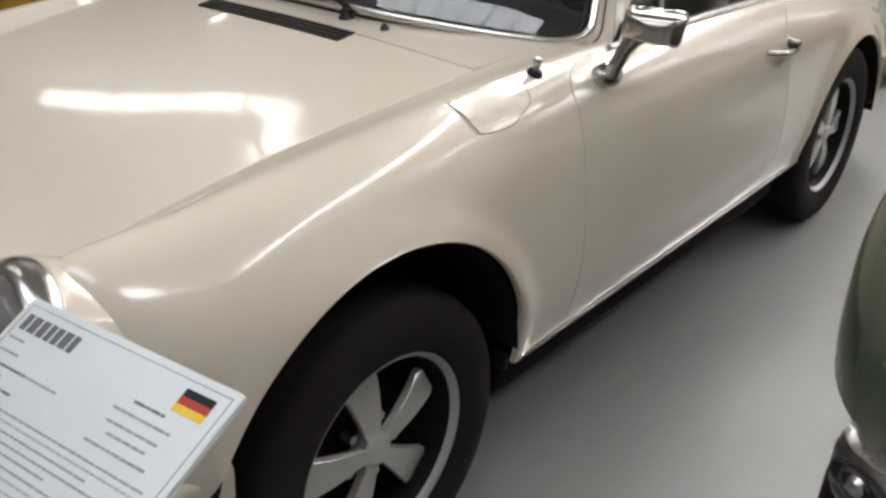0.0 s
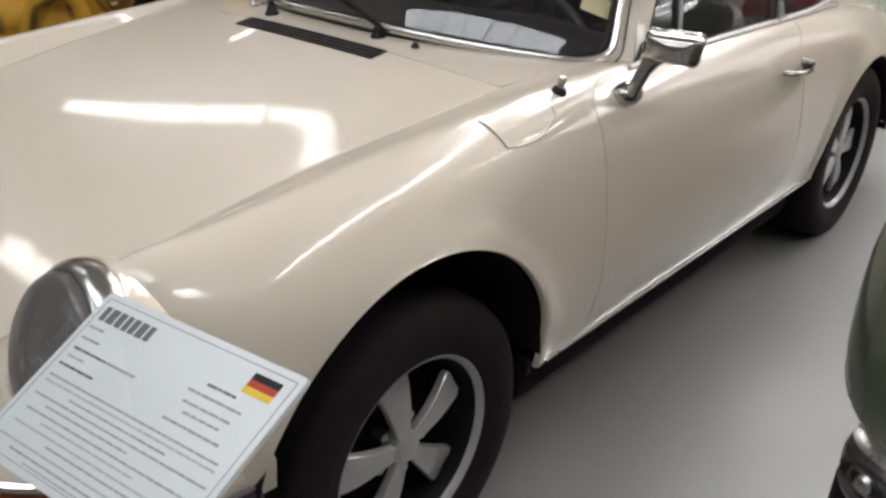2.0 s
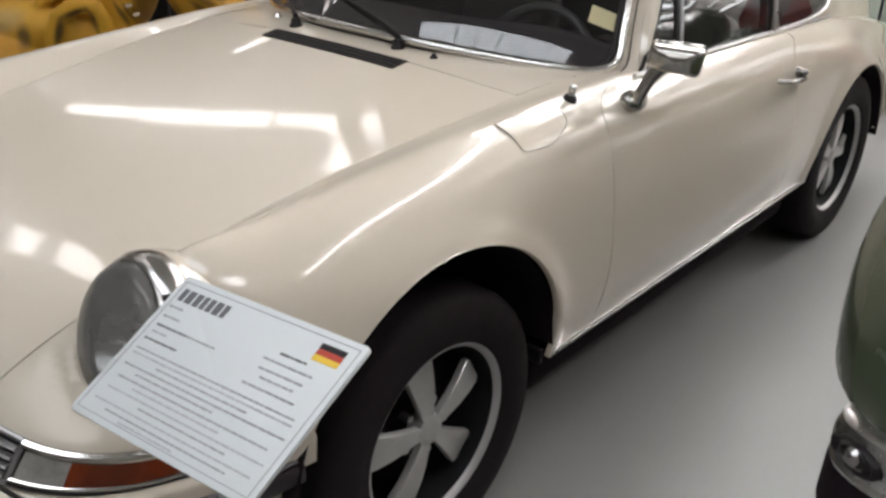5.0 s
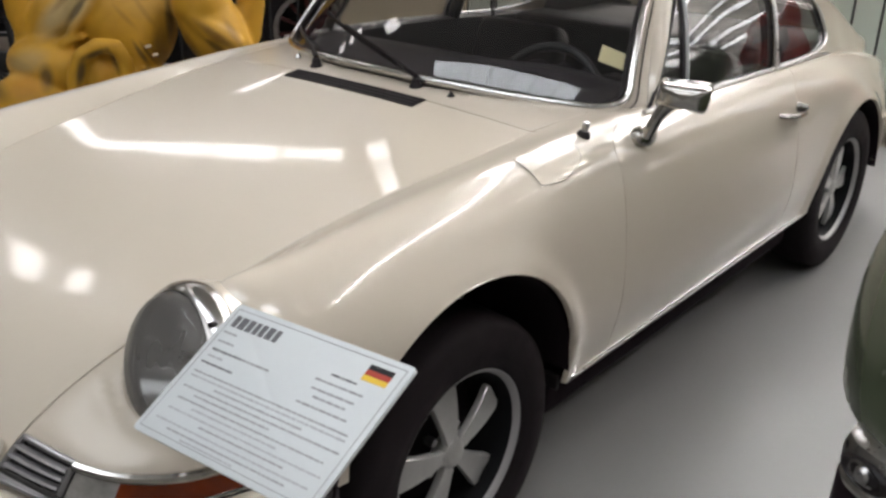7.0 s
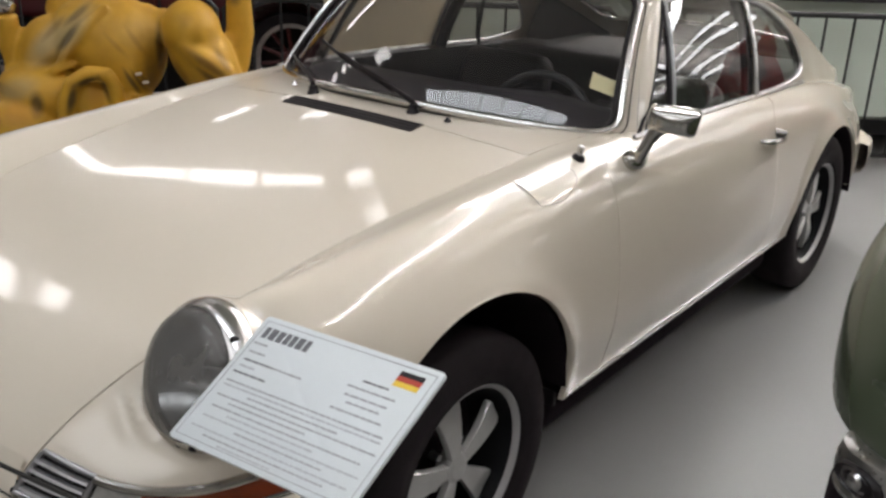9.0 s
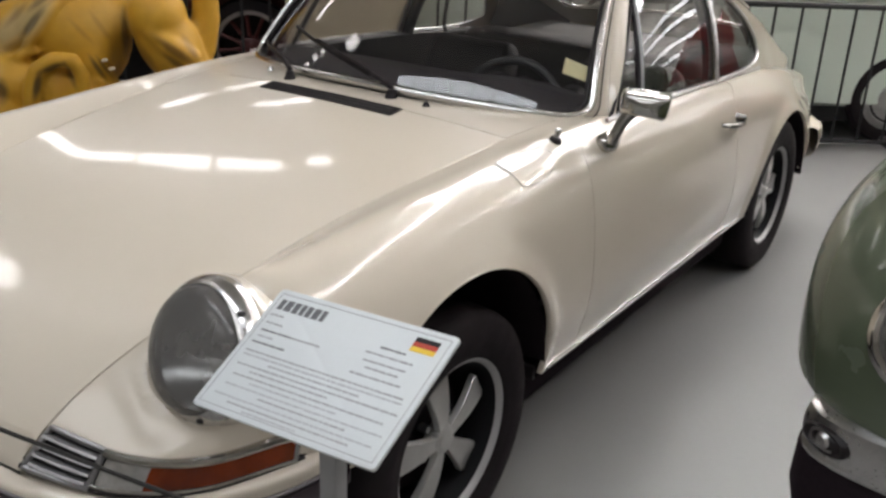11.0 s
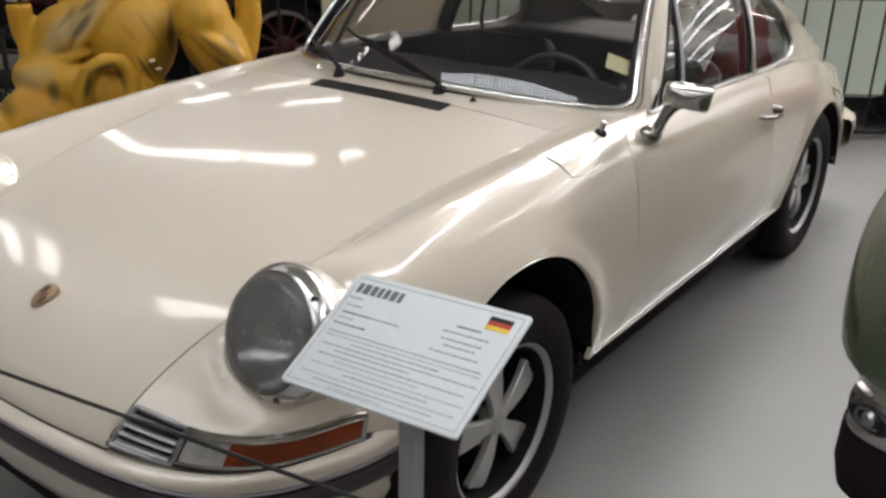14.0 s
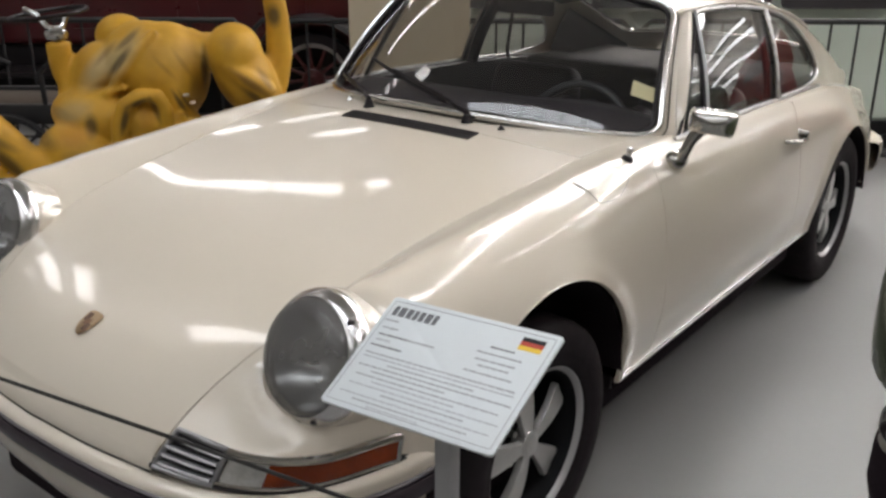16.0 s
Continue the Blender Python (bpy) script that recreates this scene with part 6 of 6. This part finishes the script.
# ---------------------------------------------------------------- yellow animal-shaped fairground ride
def ride():
    mx = RIDE
    lumps = []
    def lump(x, y, z, rx, ry, rz, ax=0, ay=0, az=0):
        b = bmesh.new()
        bmesh.ops.create_icosphere(b, subdivisions=3, radius=1)
        b.transform(Matrix.Translation((x, y, z)) @ Euler((radians(ax), radians(ay), radians(az))).to_matrix().to_4x4() @ Matrix.Diagonal((rx, ry, rz, 1)))
        lumps.append(b)
    def limb(points, radii):
        lumps.append(tube(points, radii, 16))
    # trunk, shoulder, haunch, raised tail
    lump(-0.02, 0.06, 0.79, 0.200, 0.22, 0.235, 0, 12, 0)
    lump(0.085, 0.08, 0.86, 0.105, 0.17, 0.13, 0, 10, 0)
    lump(-0.12, 0.10, 0.90, 0.15, 0.14, 0.125, 0, -8, 0)
    lump(-0.10, 0.06, 0.84, 0.20, 0.20, 0.19, 0, -20, 0)
    lump(-0.19, 0.16, 0.955, 0.115, 0.11, 0.095)
    lump(0.015, 0.03, 0.73, 0.112, 0.20, 0.24, 0, 10, 0)
    lump(0.283, -0.07, 0.895, 0.124, 0.16, 0.130)
    lump(0.322, -0.08, 0.79, 0.128, 0.15, 0.20, 0, -27, 0)
    limb([(0.24, -0.19, 0.86), (0.32, -0.215, 0.80), (0.42, -0.20, 0.72)], [0.03, 0.045, 0.05])
    limb([(0.38, -0.08, 0.72), (0.43, -0.13, 0.58), (0.40, -0.15, 0.35), (0.38, -0.15, 0.04)], [0.095, 0.09, 0.085, 0.07])
    limb([(0.39, -0.02, 0.66), (0.455, 0.0, 0.76), (0.487, 0.0, 0.88), (0.487, 0.0, 1.02), (0.470, 0.0, 1.16), (0.482, 0.0, 1.34)], [0.085, 0.072, 0.060, 0.053, 0.050, 0.040])
    # neck, ruff, cup for the handle
    lump(-0.30, 0.05, 0.80, 0.12, 0.13, 0.16, 0, 26, 0)
    lump(-0.30, -0.02, 0.64, 0.21, 0.17, 0.13, 0, 10, 0)
    limb([(-0.425, 0.02, 0.66), (-0.435, 0.03, 0.78), (-0.445, 0.04, 0.83), (-0.445, 0.04, 0.955)], [0.045, 0.036, 0.046, 0.053])
    # ear loop and brow
    limb([(-0.235, -0.20, 0.50), (-0.222, -0.21, 0.63), (-0.195, -0.215, 0.710), (-0.125, -0.22, 0.754), (-0.055, -0.22, 0.750), (-0.026, -0.215, 0.69), (-0.025, -0.21, 0.52)], [0.034, 0.034, 0.034, 0.034, 0.034, 0.032, 0.03])
    lump(-0.12, -0.16, 0.62, 0.072, 0.07, 0.10)
    lump(-0.08, -0.06, 0.55, 0.22, 0.15, 0.16)
    for i in range(3):
        limb([(0.045 + 0.035 * i, -0.175, 0.66 - 0.015 * i), (0.075 + 0.038 * i, -0.185, 0.57), (0.11 + 0.042 * i, -0.17, 0.47)], [0.012, 0.018, 0.012])
    # fore leg and paw reaching forward
    lump(-0.40, -0.12, 0.50, 0.17, 0.14, 0.13, 0, 18, 0)
    limb([(-0.83, -0.20, 0.74), (-0.76, -0.20, 0.69), (-0.69, -0.20, 0.60), (-0.60, -0.20, 0.49), (-0.52, -0.18, 0.40)], [0.05, 0.07, 0.075, 0.075, 0.08])
    limb([(-0.90, -0.22, 0.56), (-0.80, -0.24, 0.47), (-0.70, -0.22, 0.36), (-0.66, -0.22, 0.05)], [0.07, 0.075, 0.08, 0.08])
    limb([(-0.12, -0.10, 0.48), (-0.16, -0.12, 0.30), (-0.17, -0.13, 0.04)], [0.13, 0.09, 0.08])
    lump(0.175, 0.05, 0.885, 0.09, 0.13, 0.085)
    # a fold of hide behind the ear
    limb([(-0.33, -0.10, 0.70), (-0.26, -0.13, 0.755), (-0.18, -0.13, 0.77)], [0.014, 0.022, 0.012])
    # spine ridge across the back
    limb([(-0.26, -0.115, 0.74), (-0.20, -0.13, 0.83), (-0.13, -0.12, 0.92), (-0.04, -0.07, 1.0)], [0.016, 0.024, 0.024, 0.016])
    bm = join(*lumps)
    ob = part("yellow_animal_sculpture", moved(bm, mx), YELLOW, None)
    tagged(ob, "yellow airbrushed fibreglass animal sculpture with raised tail", "sculpture")
    r = ob.modifiers.new("skin", "REMESH")
    r.mode, r.voxel_size, r.use_smooth_shade = "VOXEL", 0.011, True
    sm = ob.modifiers.new("soften", "SMOOTH")
    sm.factor, sm.iterations = 0.5, 6
    # chrome handle on the neck
    h = thing("chrome_handle", mx @ Vector((-0.445, 0.04, 0.985)), "bent chrome grab handle clamped on yellow sculpture", "handle", turn=RIDE_TURN)
    part("clamp", lathe([(0.0005, 0.028), (0.025, 0.028), (0.045, 0.016), (0.050, 0.0), (0.045, -0.02), (0.0005, -0.02)], 24, "z"), CHROME, h)
    part("bar", tube([(-0.12, 0.05, 0.10), (-0.075, 0.01, 0.085), (-0.03, -0.01, 0.03), (0.0, 0, 0.022), (0.03, 0.01, 0.03), (0.045, 0.03, 0.075)], 0.012, 10), CHROME, h)
    ring = [(0.155 * math.cos(a) - 0.02, 0.155 * math.sin(a), 0.085 + 0.018 * math.cos(a)) for a in [2 * math.pi * i / 40 for i in range(40)]]
    part("grip_ring", tube(ring, 0.010, 8, True), BLACK, h, "dark grip ring")
    for x, z in ((0.055, 0.735), (0.080, 0.700)):
        st = thing("rivet", mx @ Vector((x, -0.165, z)), "small dull rivet on the yellow flank", "rivet", "rivets")
        part("head", lathe([(0.0005, -0.005), (0.004, -0.004), (0.007, 0.0), (0.007, 0.02)], 16, "y"), BEIGE, st)


ride()


# ---------------------------------------------------------------- the hall
def hall_box(name, u0, u1, v0, v1, z0, z1, material, label):
    ob = part(name, moved(box(u0, u1, v0, v1, z0, z1), HALL), material, None, smooth=False)
    return tagged(ob, label, name.split("_")[0], kind="structure")


U0, U1, V0, V1, HZ = -11.0, 13.0, -10.5, 14.0, 5.5
hall_box("floor", U0, U1, V0, V1, -0.2, 0, FLOOR, "grey painted concrete hall floor")
hall_box("wall_north", U0, U1, V1, V1 + 0.2, 0, HZ, WALL, "painted hall wall")
hall_box("wall_south", U0, U1, V0 - 0.2, V0, 0, HZ, WALL, "painted hall wall")
hall_box("wall_west", U0 - 0.2, U0, V0 - 0.2, V1 + 0.2, 0, HZ, WALL, "painted hall wall")
hall_box("wall_east", U1, U1 + 0.2, V0 - 0.2, V1 + 0.2, 0, HZ, WALL, "painted hall wall")
hall_box("ceiling", U0, U1, V0, V1, HZ, HZ + 0.2, CEILING, "pale sheeted hall ceiling")


def rooflight(x, y, turn, du, dv, n, glow=None, along="u"):
    """A row of panes let into the ceiling, in a thin frame."""
    ob = thing("rooflight", (x, y, HZ), "row of daylight panes in the ceiling, some rows added as fill", "rooflight", "rooflights", turn=turn)
    pane = finish(box(-du / 2, du / 2, -dv / 2, dv / 2, -0.03, -0.018), "pane", glow or SKYLIGHT, False)
    for i in range(n):
        o = new("pane", pane)
        o.parent = ob
        step = (i - (n - 1) / 2) * ((du if along == "u" else dv) + 0.10)
        o.location = (step, 0, 0) if along == "u" else (0, step, 0)
    lu = (n * (du + 0.1) if along == "u" else du + 0.1) / 2
    lv = (n * (dv + 0.1) if along == "v" else dv + 0.1) / 2
    part("frame", tube([(-lu, -lv, -0.02), (lu, -lv, -0.02), (lu, lv, -0.02), (-lu, lv, -0.02)], 0.03, 6, True), BARRIER, ob)


for row in ROOFLIGHTS:
    rooflight(*row)


# Glowing strips, themselves unseen, added for the streaks mirrored in the side glass.
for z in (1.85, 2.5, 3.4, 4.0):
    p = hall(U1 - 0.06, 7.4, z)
    ob = thing("glow_strip", p, "glowing wall strip added for the streaks in the side glass", "window", "strip windows", turn=HALL_TURN)
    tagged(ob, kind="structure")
    part("pane", box(-0.02, 0.0, -2.4, 2.4, -0.09, 0.09), STRIP_GLOW, ob, smooth=False)
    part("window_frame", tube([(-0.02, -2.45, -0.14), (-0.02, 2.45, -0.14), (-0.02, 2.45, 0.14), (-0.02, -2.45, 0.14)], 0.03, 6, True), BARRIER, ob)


def tube_lamp(x, y, turn, length):
    ob = thing("tube_lamp", (x, y, HZ - 0.45), "hanging fluorescent tube lamp, switched on", "lamp", "tube lamps", turn=turn)
    part("tube", tube([(-length / 2, 0, 0), (length / 2, 0, 0)], 0.05, 10), TUBE_GLOW, ob)
    part("housing", box(-length / 2, length / 2, -0.06, 0.06, 0.055, 0.11, 0.01), PAPER, ob)
    for h in (-length / 3, length / 3):
        part("hanger", tube([(h, 0, 0.1), (h, 0, 0.45)], 0.006, 6), STEEL, ob)


for row in TUBES:
    tube_lamp(*row)
